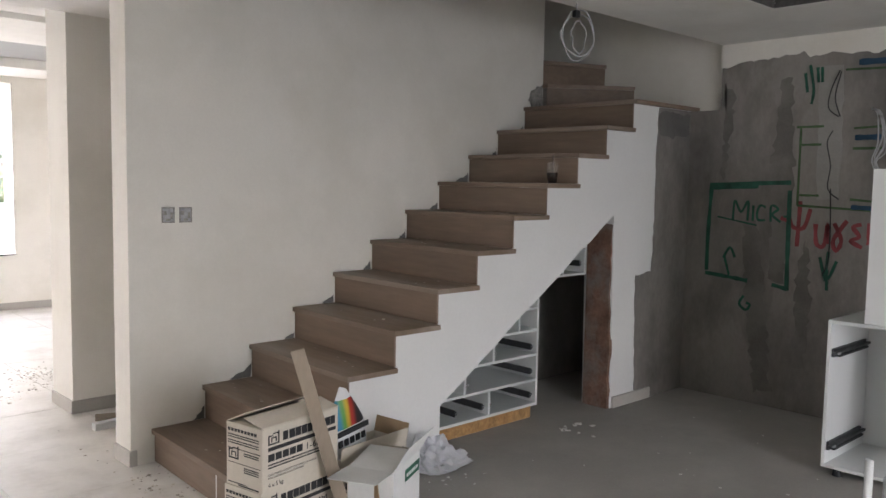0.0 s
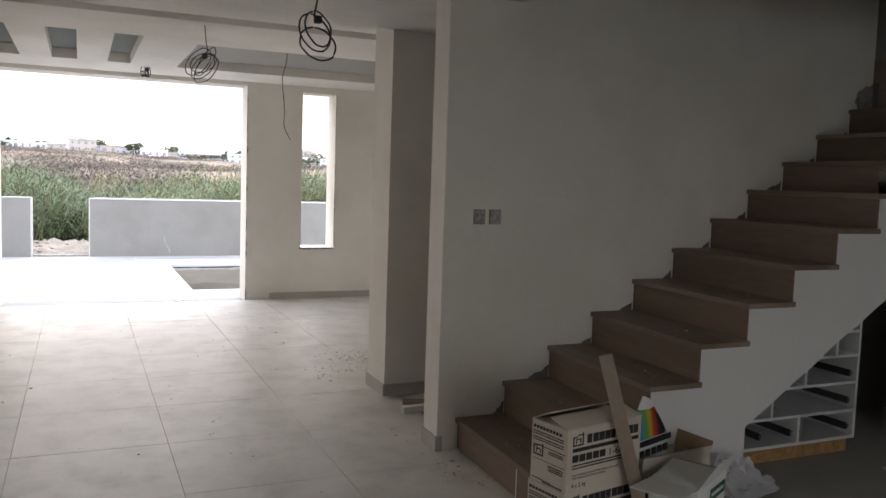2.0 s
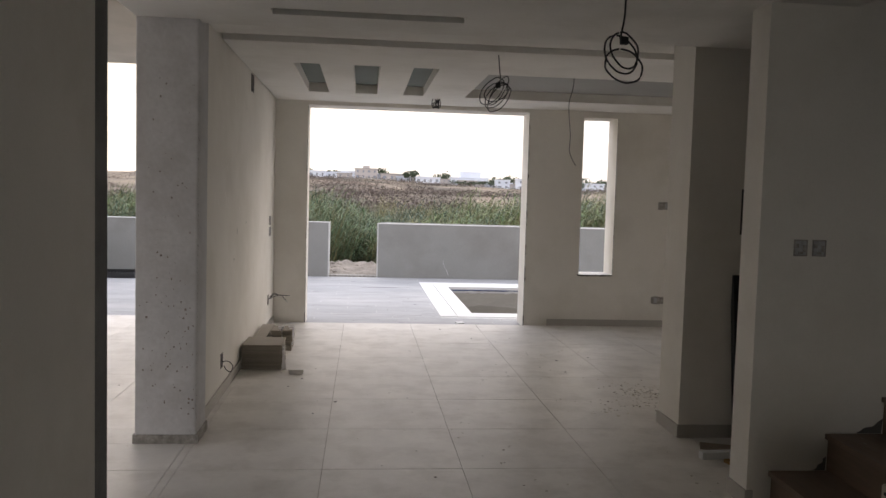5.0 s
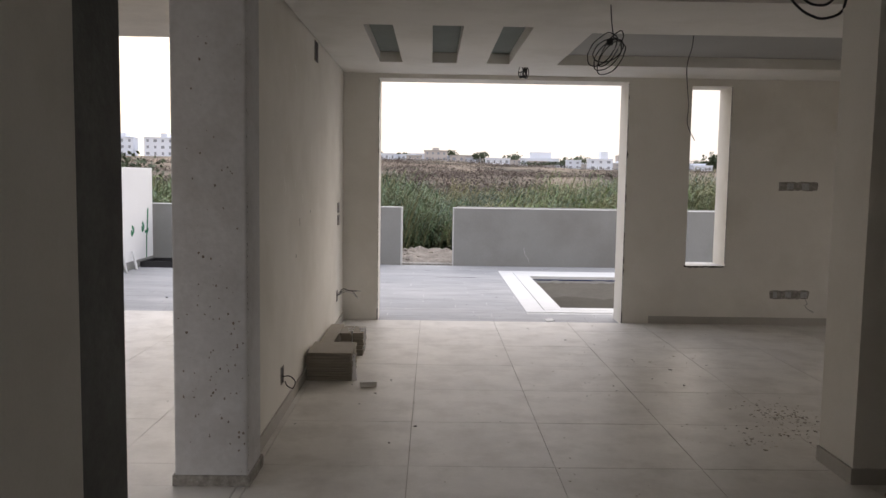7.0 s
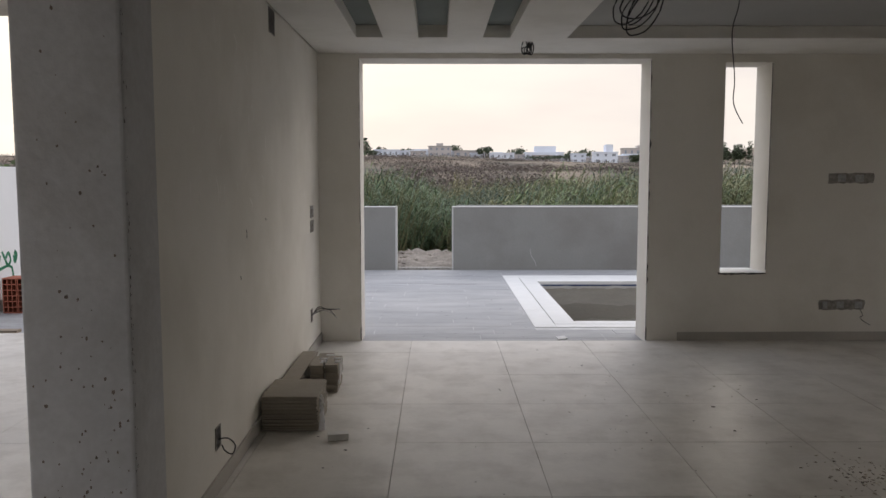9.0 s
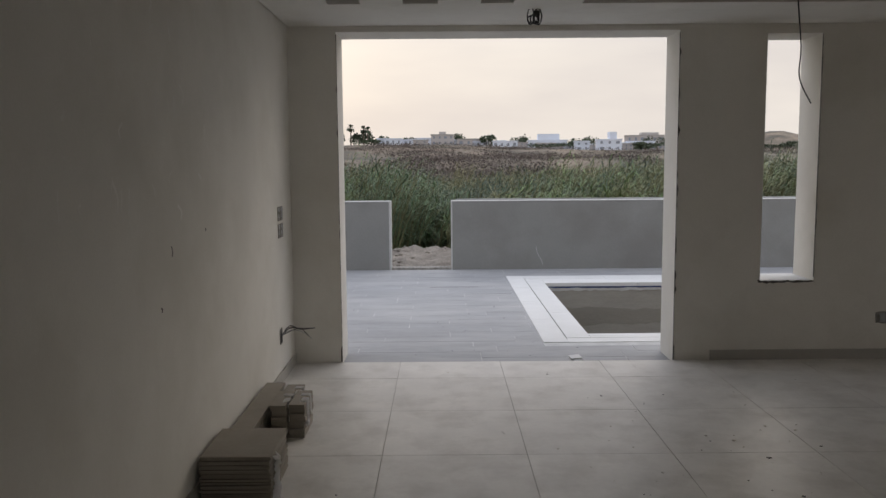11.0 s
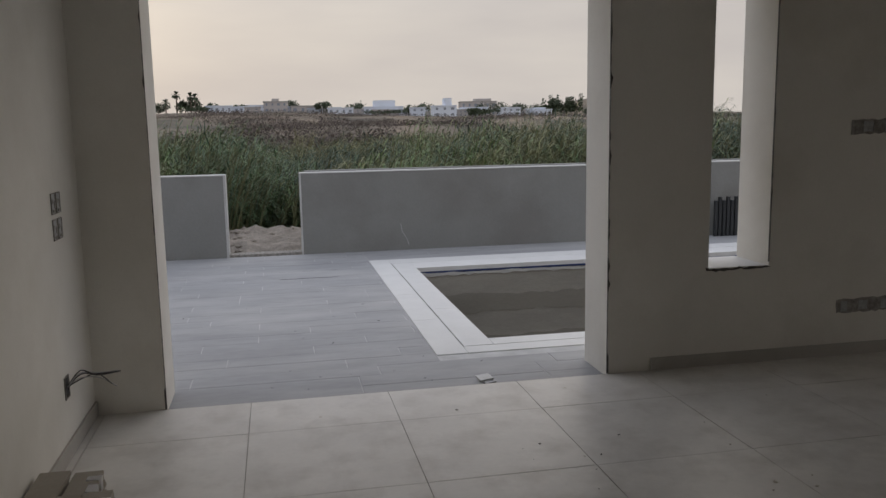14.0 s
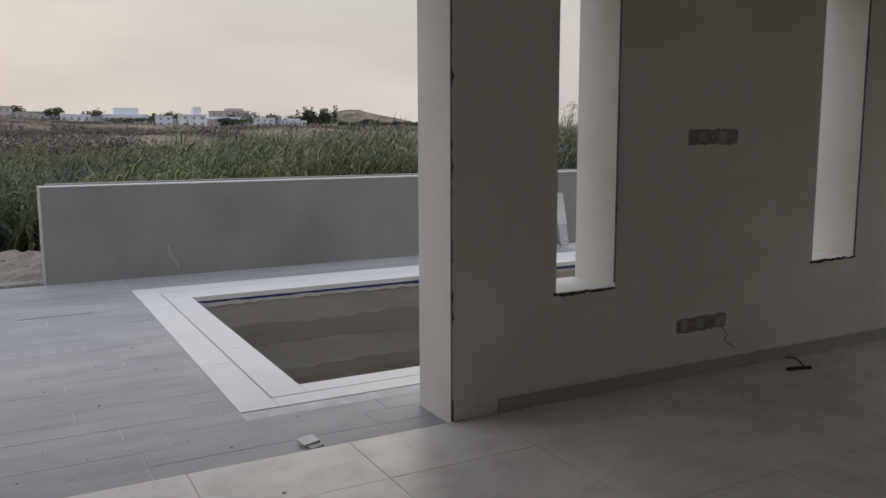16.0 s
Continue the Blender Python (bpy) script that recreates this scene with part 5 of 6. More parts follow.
# ---- sockets and boxes in walls ----
def back_box(name, m, label, wide=0.068, high=0.068, hole=M_SOCKET, group="empty back boxes"):
    ob = thing(name, label, "back box", m, group=group)
    part("rim", boxes((-wide / 2 - 0.006, -wide / 2, -0.004, 0.001, -high / 2 - 0.006, high / 2 + 0.006), (wide / 2, wide / 2 + 0.006, -0.004, 0.001, -high / 2 - 0.006, high / 2 + 0.006), (-wide / 2, wide / 2, -0.004, 0.001, high / 2, high / 2 + 0.006), (-wide / 2, wide / 2, -0.004, 0.001, -high / 2 - 0.006, -high / 2)), M_MORTAR, ob)
    inner = part("box", boxes((-wide / 2, wide / 2, -0.002, 0.001, -high / 2, high / 2)), hole, ob)
    for span in ((-0.012, 0.012, -0.006, -0.002, -high / 2 + 0.004, -high / 2 + 0.016), (-0.028, -0.01, -0.005, -0.002, 0.0, 0.022), (0.012, 0.026, -0.005, -0.002, -0.02, 0.014)):
        part("lug", boxes(span), M_MORTAR if hole is M_SOCKET else M_HOLE, inner)
    return ob


for x in (1.862, 1.962):
    back_box("switch_box", pose(x, 4.258, 1.346), "empty grey switch box in the stair wall", 0.060, 0.072)
WEST = -1.4105
for y in (9.645, 9.735):
    for z in (1.235, 1.11):
        back_box("switch_box", pose(WEST, y, z, 0, 0, 90), "empty grey switch box near the garden wall", 0.06, 0.09)
ob = back_box("cable_box", pose(WEST, 9.605, 0.34, 0, 0, 90), "black low back box with loose cables", 0.07, 0.10, M_BLACK)
for i in range(5):
    rr = random.Random(50 + i)
    part("cable", tube([(0.0, -0.002, 0.0), (rr.uniform(-0.01, 0.04), -0.06, 0.03 + 0.01 * i), (rr.uniform(0, 0.08), -0.14, 0.04 + rr.uniform(-0.02, 0.03)), (rr.uniform(0.02, 0.12), -0.20 - 0.01 * i, rr.uniform(-0.07, 0.05))], 0.003), M_GREYCABLE if i % 2 else M_CABLE, ob)
ob = back_box("cable_box", pose(WEST, 6.57, 0.265, 0, 0, 90), "black low back box with a cable loop", 0.08, 0.10, M_BLACK)
part("cable", tube([(0.0, -0.002, -0.01), (0.0, -0.05, -0.005), (0.0, -0.085, -0.04), (0.0, -0.07, -0.085), (0.0, -0.035, -0.07), (0.0, -0.02, -0.04)], 0.0035), M_CABLE, ob)
back_box("cable_box", pose(WEST, 8.10, 2.56, 0, 0, 90), "open square cable box high on the wall", 0.17, 0.15, M_HOLE)
for x0, z, label, dark in ((3.315, 1.52, "row of cut back boxes in the garden wall", 0), (3.28, 0.335, "low row of cut back boxes with a loose wire", 1)):
    ob = thing("box_row", label, "back box", pose(x0, FAR_Y - 0.0005, z), group="rows of back boxes")
    part("cut", prism(ragged([(-0.02, -0.045), (0.40, -0.045), (0.41, 0.05), (-0.02, 0.045), (-0.02, -0.045)], 0.03, 0.007, 7 + dark), "y", -0.003, 0.0), M_MORTAR, ob)
    for i, (a, b) in enumerate(((0.01, 0.055), (0.07, 0.14), (0.145, 0.21), (0.23, 0.31), (0.315, 0.385))):
        part("box", boxes((a, b, -0.006, -0.003, -0.036 + 0.004 * (i % 3), 0.038 - 0.005 * ((i + dark) % 2))), M_SOCKET if (i + dark) % 2 else M_MORTAR, ob)
    if dark:
        part("wire", tube([(0.36, -0.004, -0.03), (0.37, -0.05, -0.09), (0.34, -0.06, -0.11), (0.38, -0.07, -0.15), (0.44, -0.06, -0.18)], 0.0025), M_CABLE, ob)

# ---- window sills and chipped reveals ----
for x0, x1, zs in ((2.315, 2.745, 0.0), (4.51, 4.975, 0.02)):
    structure("window_sill", boxes((x0 + 0.002, x1 - 0.002, FAR_Y + 0.004, 10.56, 0.628 + zs, 0.642 + zs), bevel=0.002), M_STRINGER, "thin white stone window sill in a slit window", "window sill")
    structure("sill_chip", prism(ragged([(x0 - 0.02, zs + 0.64), (x1 + 0.012, zs + 0.638), (x1 + 0.01, zs + 0.631), (x0 + 0.2, zs + 0.626), (x0 - 0.012, zs + 0.618), (x0 - 0.02, zs + 0.64)], 0.03, 0.008, int(x0 * 10)), "y", FAR_Y - 0.003, FAR_Y + 0.02), M_CHIP, "broken dark plaster edge under the sill", "trim")
def edge_chips(x, s, z0, z1, amount, seed):
    """A broken plaster arris: a thin dark line of uneven width down an opening's edge."""
    r = random.Random(seed)
    n = int((z1 - z0) / 0.022)
    wide = []
    for i in range(n + 1):
        z = z0 + (z1 - z0) * i / n
        k = noise.noise((seed, z * 4.0, 0.0)) + 0.7 * noise.noise((seed, z * 15.0, 3.0))
        low = 0.008 if z < 0.12 else 0.0
        wide.append((x + s * (0.0006 + low + amount * max(0.0, k) * r.uniform(0.6, 1.3)), z))
    structure("edge_chip", prism([(x - 0.0008 * s, z0), *wide, (x - 0.0008 * s, z1)], "y", FAR_Y - 0.0022, FAR_Y + 0.012), M_CHIP, "chipped dark plaster along the opening edge", "trim")


edge_chips(1.635, 1, 0.002, 2.59, 0.018, 3)
edge_chips(-1.032, -1, 0.002, 2.59, 0.010, 4)
for i, x in enumerate((2.745, 4.975)):
    edge_chips(x, 1, 0.665, 2.57, 0.006, 6 + i)
# ---- packs of tile strips by the wall ----
def strip_pack(x0, x1, y0, y1, layers, thick, label, seed, wrap=True, z=0.0):
    r = random.Random(seed)
    ob = thing("tile_pack", label, "tile pack", pose(0, 0, z), group="packs of tile strips")
    for k in range(layers):
        dx, dy = r.uniform(-0.006, 0.006), r.uniform(-0.012, 0.012)
        part("tile_strip", boxes((x0 + dx, x1 + dx, y0 + dy, y1 + dy, k * thick + 0.0005, (k + 1) * thick - 0.0005), bevel=0.001), M_STRIP, ob)
    if wrap:
        part("wrap", boxes((x1 - 0.03, x1 + 0.008, y0 + 0.06, y0 + 0.13, 0.05, layers * thick + 0.004)), M_FILM, ob, "torn clear wrapping film")
        part("wrap", boxes((x1 - 0.05, x1 + 0.007, y0 + 0.18, y0 + 0.22, 0.09, layers * thick + 0.003)), M_FILM, ob, "torn clear wrapping film")
    return ob


strip_pack(-1.388, -1.05, 7.47, 7.89, 20, 0.011, "stack of wood-look tile strips with torn wrapping", 1, False)
strip_pack(-1.23, -1.138, 8.345, 8.65, 11, 0.0185, "upright bundle of narrow tile strips", 2)
strip_pack(-1.128, -1.036, 8.355, 8.66, 11, 0.0185, "upright bundle of narrow tile strips in film", 3)
strip_pack(-1.392, -1.27, 7.95, 8.98, 9, 0.018, "long row of tile strips lying against the wall", 4, False)
strip_pack(-1.255, -1.14, 8.72, 9.0, 8, 0.018, "small stack of tile strips near the opening", 5)
bm = bmesh.new()
bmesh.ops.create_grid(bm, x_segments=8, y_segments=14, size=0.5)
rr = random.Random(8)
for v in bm.verts:
    u, w_ = v.co.x + 0.5, v.co.y + 0.5
    v.co = Vector((-1.040 + 0.03 * math.sin(u * 7) * w_ + rr.uniform(-0.008, 0.008), 7.50 + 0.09 * u + 0.03 * math.sin(w_ * 5), 0.205 - 0.20 * w_ + rr.uniform(-0.004, 0.004)))
solid("wrapping_film", bm, M_FILM, "torn clear wrapping film hanging off a tile pack", "film")
solid("stone_offcut", boxes((-0.06, 0.06, -0.032, 0.032, 0, 0.038), bevel=0.004), M_WHITEBLOCK, "small white stone offcut lying on the floor", "offcut", pose(-0.91, 7.33, 0.001, 0, 0, 12))
crumbs("floor_debris", [(1.93, 6.66, 0.0, 0.13, 0.20, 190, 0.0065), (1.72, 6.32, 0.0, 0.22, 0.10, 60, 0.007), (1.50, 6.12, 0.0, 0.07, 0.06, 24, 0.008), (0.9, 7.6, 0.0, 0.5, 0.8, 30, 0.005), (-0.2, 5.9, 0.0, 0.6, 0.8, 36, 0.004), (0.9, 9.2, 0.0, 0.8, 0.5, 14, 0.005), (1.6, 8.3, 0.0, 0.3, 0.25, 8, 0.007), (-2.6, 7.0, 0.0, 0.4, 1.2, 10, 0.008), (1.66, 4.1, 0.0, 0.09, 0.2, 60, 0.007), (0.6, 4.6, 0.0, 0.6, 0.8, 26, 0.006)], "plaster crumbs and tile chips scattered on the tiles")
crumbs("dark_debris", [(1.05, 7.4, 0.0, 0.25, 0.3, 8, 0.006), (1.55, 8.2, 0.0, 0.2, 0.2, 3, 0.012), (1.0, 9.0, 0.0, 0.5, 0.3, 6, 0.005), (0.3, 10.6, DECK, 0.7, 0.25, 10, 0.006), (-0.2, 12.2, DECK, 0.9, 1.0, 12, 0.007), (-3.6, 11.6, DECK, 0.8, 0.8, 12, 0.012), (-0.7, 6.6, 0.0, 0.4, 0.5, 8, 0.008)], "dark chips scattered on the floor and deck", M_HOLE, 9)
crumbs("kitchen_debris", [(4.02, 3.15, 0.003, 0.09, 0.07, 14, 0.013), (4.3, 2.6, 0.003, 0.5, 0.4, 20, 0.006), (2.85, 3.0, 0.003, 0.12, 0.06, 16, 0.006)], "white plaster crumbs on the grey kitchen floor", M_WHITEBLOCK, 10)
roll = thing("cable_end", "short black cable end lying by the wall", "cable", pose(4.10, 9.93, 0.0))
part("sleeve", tube([(-0.08, 0.0, 0.012), (0.0, -0.02, 0.012), (0.09, -0.05, 0.012)], 0.012), M_CABLE, roll)
part("wire", tube([(0.05, -0.03, 0.02), (0.10, 0.08, 0.04), (0.13, 0.18, 0.02)], 0.005), M_CABLE, roll)

# ---- passage: fuse box recess, leaning frame, offcuts ----
fb = thing("fuse_box", "open grey fuse box recess with loose wires", "fuse box", pose(2.13, 5.4645, 1.36))
part("recess", boxes((-0.015, 0.40, -0.004, 0.0, 0.0, 0.30), bevel=0.001), M_HOLE, fb)
part("module", boxes((0.0, 0.09, -0.014, -0.004, 0.02, 0.07), (0.10, 0.38, -0.010, -0.004, 0.02, 0.06)), M_SOCKET, fb)
part("wire", tube([(0.02, -0.008, 0.07), (0.05, -0.03, 0.14), (0.04, -0.015, 0.2), (0.10, -0.01, 0.26)], 0.004), M_GREYCABLE, fb)
lean = thing("window_frame", "dark aluminium window leaning against the passage wall", "window", pose(2.08, 5.30, 0.003, -7.5, 0, 0))
part("frame", boxes((0.0, 0.045, 0, 0.05, 0, 1.10), (0.755, 0.80, 0, 0.05, 0, 1.10), (0.045, 0.755, 0, 0.05, 0, 0.05), (0.045, 0.755, 0, 0.05, 1.055, 1.10), (0.045, 0.755, 0.005, 0.045, 0.68, 0.70)), M_ALU, lean)
part("pane", boxes((0.045, 0.755, 0.02, 0.026, 0.05, 0.68)), M_GLASS, lean)
part("pane", boxes((0.045, 0.755, 0.02, 0.026, 0.70, 1.055)), M_GLASS, lean)
solid("frame_offcut", boxes((0, 0.36, 0, 0.05, 0, 0.045), bevel=0.004), M_MELAMINE, "white plastic profile offcut on the passage floor", "offcut", pose(1.725, 4.99, 0.001, 0, 0, 6))
solid("timber_offcut", boxes((0, 0.26, 0, 0.10, 0, 0.02), bevel=0.002), M_TIMBER, "brown board offcut on the passage floor", "offcut", pose(1.80, 5.20, 0.001, 0, 0, -20))
solid("timber_offcut", boxes((0, 0.24, 0, 0.09, 0, 0.02), bevel=0.002), M_OSB, "yellow chipboard offcut on the passage floor", "offcut", pose(1.86, 4.86, 0.001, 0, 0, 14))

# pits and rust specks on the column
rr = random.Random(17)
bm = bmesh.new()
for i in range(125):
    low = rr.random() < 0.55
    x, z = rr.uniform(-1.70, -1.37), (rr.gauss(0.55, 0.28) if low else rr.uniform(0.15, 2.3))
    if x < -1.6 and rr.random() < 0.5:
        continue
    s = rr.uniform(0.0016, 0.0075)
    pts = [(x + s * rr.uniform(0.5, 1.1) * math.cos(a), z + s * rr.uniform(0.6, 1.5) * math.sin(a)) for a in [k * math.pi / 3.5 for k in range(7)]]
    vs = [bm.verts.new((p, 5.3488, q)) for p, q in pts]
    bm.faces.new(vs)
part("pit", bm, M_PIT, bpy.data.objects["column"], "dark pits and rust specks in the whitewash")
bm = bmesh.new()
for i in range(80):
    y, z, s = 5.35 + abs(rr.gauss(0, 0.012)), rr.uniform(0.05, 2.4), rr.uniform(0.002, 0.006)
    vs = [bm.verts.new((-1.3558, y + s * math.cos(a) * 0.6, z + s * rr.uniform(0.8, 2.0) * math.sin(a))) for a in [k * math.pi / 3.5 for k in range(7)]]
    bm.faces.new(vs)
part("edge_chip", bm, M_CHIP, bpy.data.objects["column"], "chipped dark column edge")


# rubbed filler and scratches on the long wall
M_RUB = material("polished filler rub", (0.79, 0.768, 0.718), 0.55, vary=0.08, scale=8, grain=0.04, bump=0.1)
rr = random.Random(23)
ww = bpy.data.objects["wall_west"]
for i in range(34):
    y, z, ln = rr.uniform(6.2, 7.9), rr.uniform(1.35, 2.3), rr.uniform(0.03, 0.13)
    part("rub_mark", stroke([(y, z), (y + rr.uniform(-0.03, 0.03), z + ln * 0.5), (y + rr.uniform(-0.05, 0.05), z + ln)], rr.uniform(0.004, 0.016), "x", -1.4125, 0.0009, i), M_RUB, ww, "paler rubbed filler")
for y, z, ln in ((7.28, 1.20, 0.045), (7.12, 0.98, 0.02), (7.8, 1.27, 0.012)):
    part("scratch", stroke([(y, z), (y + 0.008, z + ln * 0.5), (y - 0.004, z + ln)], 0.008, "x", -1.412, 0.0014, 3), M_SMEAR, ww, "small dark scratch")

# Thin dark strips paint the shade onto two sides of the ceiling recess.
structure("ceiling_slot_lining", boxes((3.102, 4.544, 2.209, 2.2135, CEIL_K + 0.002, CEIL_K + 0.125), (4.5445, 4.549, 0.202, 2.2085, CEIL_K + 0.002, CEIL_K + 0.125)), M_HOLE, "dark strips painting the shade inside the kitchen ceiling recess", "ceiling")
# ---- grout cartons at the foot of the stairs ----
LONG, SHORT, TALL = 0.445, 0.222, 0.268


def bars(spans, y):
    """Printed bars standing a hair off a face at y, as (x0, x1, z0, z1)."""
    return boxes(*[(a, b, y - 0.0006, y, c, d) for a, b, c, d in spans])


def text_bars(x0, x1, z, high, seed, gap=0.25):
    """A line of unreadable print as short bars."""
    r = random.Random(seed)
    out, x = [], x0
    while x < x1:
        w_ = high * r.uniform(0.8, 3.2)
        out.append((x, min(x + w_, x1), z, z + high))
        x += w_ + high * gap * r.uniform(0.8, 1.6)
    return out


def logo_bars(x, z, s):
    """A plain house-shaped mark in outline."""
    return [(x, x + s * 0.14, z, z + s * 0.72), (x + s * 1.0, x + s * 1.14, z, z + s), (x, x + s * 1.14, z, z + s * 0.12), (x + s * 0.3, x + s * 0.42, z + s * 0.2, z + s * 0.55), (x + s * 0.3, x + s * 0.85, z + s * 0.48, z + s * 0.58), (x + s * 0.75, x + s * 0.87, z + s * 0.2, z + s * 0.55), (x, x + s * 0.5, z + s * 0.66, z + s * 0.76), (x + s * 0.5, x + s * 1.14, z + s * 0.80, z + s * 0.90)]


def carton(m, label, opened):
    ob = thing("grout_carton", label, "carton", m, group="grout cartons")
    if opened == 2:
        for span in ((0, LONG, 0, 0.004, 0, TALL), (0, LONG, SHORT - 0.004, SHORT, 0, TALL), (0, 0.004, 0.004, SHORT - 0.004, 0, TALL), (LONG - 0.004, LONG, 0.004, SHORT - 0.004, 0, TALL), (0.004, LONG - 0.004, 0.004, SHORT - 0.004, 0, 0.004)):
            part("side", boxes(span), M_CARTON, ob)
    else:
        part("body", boxes((0, LONG, 0, SHORT, 0, TALL), bevel=0.003), M_CARTON, ob)
    spans = [(0.112 + 0.0355 * i, 0.112 + 0.0355 * i + (0.033 if i % 4 else 0.029), 0.199, 0.237) for i in range(9)]
    spans += logo_bars(0.03, 0.195, 0.054)
    spans += [(0.03, 0.43, 0.170, 0.186)]
    part("print", bars(spans, -0.0003), M_INK, ob, "black brand bars and house mark")
    part("print", bars([(0.03 + 0.040 * i, 0.03 + 0.040 * i + 0.035, 0.126, 0.157) for i in range(5)] + text_bars(0.03, 0.36, 0.109, 0.0065, 1) + text_bars(0.03, 0.36, 0.097, 0.0065, 2), -0.0003), M_INK, ob, "black product line")
    for s, z in (("COLOURED GROUT FOR WALL & FLOOR", 0.066), ("FOR INDOORS & OUTDOORS", 0.053)):
        lettering(s, 0.0125, pose(0.03, -0.0008, z, 90, 0, 0), M_INK, ob, squash=1.2)
    lettering("1-6MM", 0.042, pose(0.24, -0.0008, 0.126, 90, 0, 0), M_INK, ob, squash=1.25)
    lettering("4 x 5 kg", 0.026, pose(0.03, -0.0008, 0.018, 90, 0, 0), M_INK, ob)
    side = [(0.012 + 0.02 * i, 0.012 + 0.02 * i + 0.015, 0.232, 0.245) for i in range(9)]
    side += [(0.012, 0.21, 0.158, 0.1615), (0.012, 0.21, 0.098, 0.1005), (0.012, 0.13, 0.012, 0.016), (0.075, 0.20, 0.004, 0.010)]
    side += logo_bars(0.015, 0.115, 0.055)
    for k, z in enumerate((0.215, 0.205, 0.190, 0.180, 0.145, 0.136, 0.083, 0.074, 0.065)):
        side += text_bars(0.012 if k < 4 else 0.11, 0.20, z, 0.005, 10 + k)
    sp = part("print", bars(side, 0.0), M_INK, ob, "black side print bars", pose(-0.0004, SHORT, 0, 0, 0, -90))
    if opened == 1:
        part("flap", boxes((0.0, LONG, -0.004, 0.0, 0, 0.112)), M_CARTON, ob, "lifted lid flap", pose(0, 0.0, TALL + 0.002, -77, 0, 0))
        part("flap", boxes((0.0, LONG * 0.9, -0.004, 0.0, 0, 0.118)), M_CARTON, ob, "lifted lid flap", pose(0.005, SHORT, TALL + 0.002, 66, 0, 0))
    if opened == 2:
        part("flap", boxes((0.0, LONG, 0.0, 0.004, 0, 0.06)), M_CARTON, ob, "lid flap standing up", pose(0, 0.0, TALL, 9, 0, 0))
        part("flap", boxes((0.0, 0.004, 0.0, SHORT, 0, 0.08)), M_KRAFT, ob, "lid flap standing up", pose(LONG - 0.004, 0.0, TALL, 0, 14, 0))
    return ob


STACK = pose(1.612, 2.868, 0.0, 0, 0, 11.2)
carton(Matrix.Translation((-0.006, 0.006, 0.0)) @ STACK, "closed beige grout carton with black print under another", 0)
carton(Matrix.Translation((0.0, 0.0, TALL + 0.001)) @ STACK, "beige grout carton with black print and lifted lid", 1)

carton(pose(2.09, 2.985, 0.0, 0, 0, 7.0), "opened beige grout carton standing against the stair side", 2)

# the opened carton with white insides
oc = thing("open_carton", "opened carton with white inside flaps and scraps", "carton", pose(2.135, 2.665, 0.0, 0, 0, 28.5))
OX, OY, OZ = 0.335, 0.22, 0.295
part("side", boxes((0, OX, 0, 0.004, 0, OZ)), M_CARTONIN, oc, "white side with green print bar")
part("side", boxes((0, OX, OY - 0.004, OY, 0, OZ)), M_CARTON, oc)
part("side", boxes((0, 0.004, 0.004, OY - 0.004, 0, OZ)), M_CARTONIN, oc)
part("side", boxes((OX - 0.004, OX, 0.004, OY - 0.004, 0, OZ)), M_CARTON, oc)
part("base", boxes((0.004, OX - 0.004, 0.004, OY - 0.004, 0, 0.004)), M_KRAFT, oc)
part("flap", boxes((-0.003, 0.0, 0.0, OY, 0, 0.20)), M_CARTONIN, oc, "white flap folded outward", pose(0.0, 0.0, OZ, 0, -86, 0))
part("flap", boxes((0.0, OX, -0.003, 0.0, 0, 0.13)), M_CARTONIN, oc, "white flap with green print", pose(0.0, 0.0, OZ, 30, 0, 0))
part("flap", boxes((0.0, OX * 0.72, 0, OY - 0.012, 0, 0.003)), M_CARTONIN, oc, "white inner flap folded over the top", pose(0.006, 0.006, OZ - 0.004, 0, -6, 0))
part("print", bars([(0.14, 0.33, 0.20, 0.255)], -0.0003), M_GREENINK, oc, "green product bar")
part("print", bars(text_bars(0.16, 0.31, 0.218, 0.016, 3), -0.0009), M_CARTONIN, oc, "white product bar letters")
part("scrap", boxes((0.0, 0.12, 0, 0.004, 0.0, 0.22)), M_KRAFT, oc, "brown kraft scrap", pose(0.02, 0.10, 0.06, -6, 10, 20))
part("scrap", boxes((0.0, 0.07, 0, 0.004, 0.0, 0.17)), M_KRAFT, oc, "brown kraft scrap", pose(0.25, 0.15, 0.10, -8, -6, 5))
part("scrap", boxes((0.0, 0.06, 0, 0.004, 0.0, 0.25)), M_KRAFT, oc, "brown kraft scrap", pose(-0.03, 0.03, 0.02, 0, 12, 60))

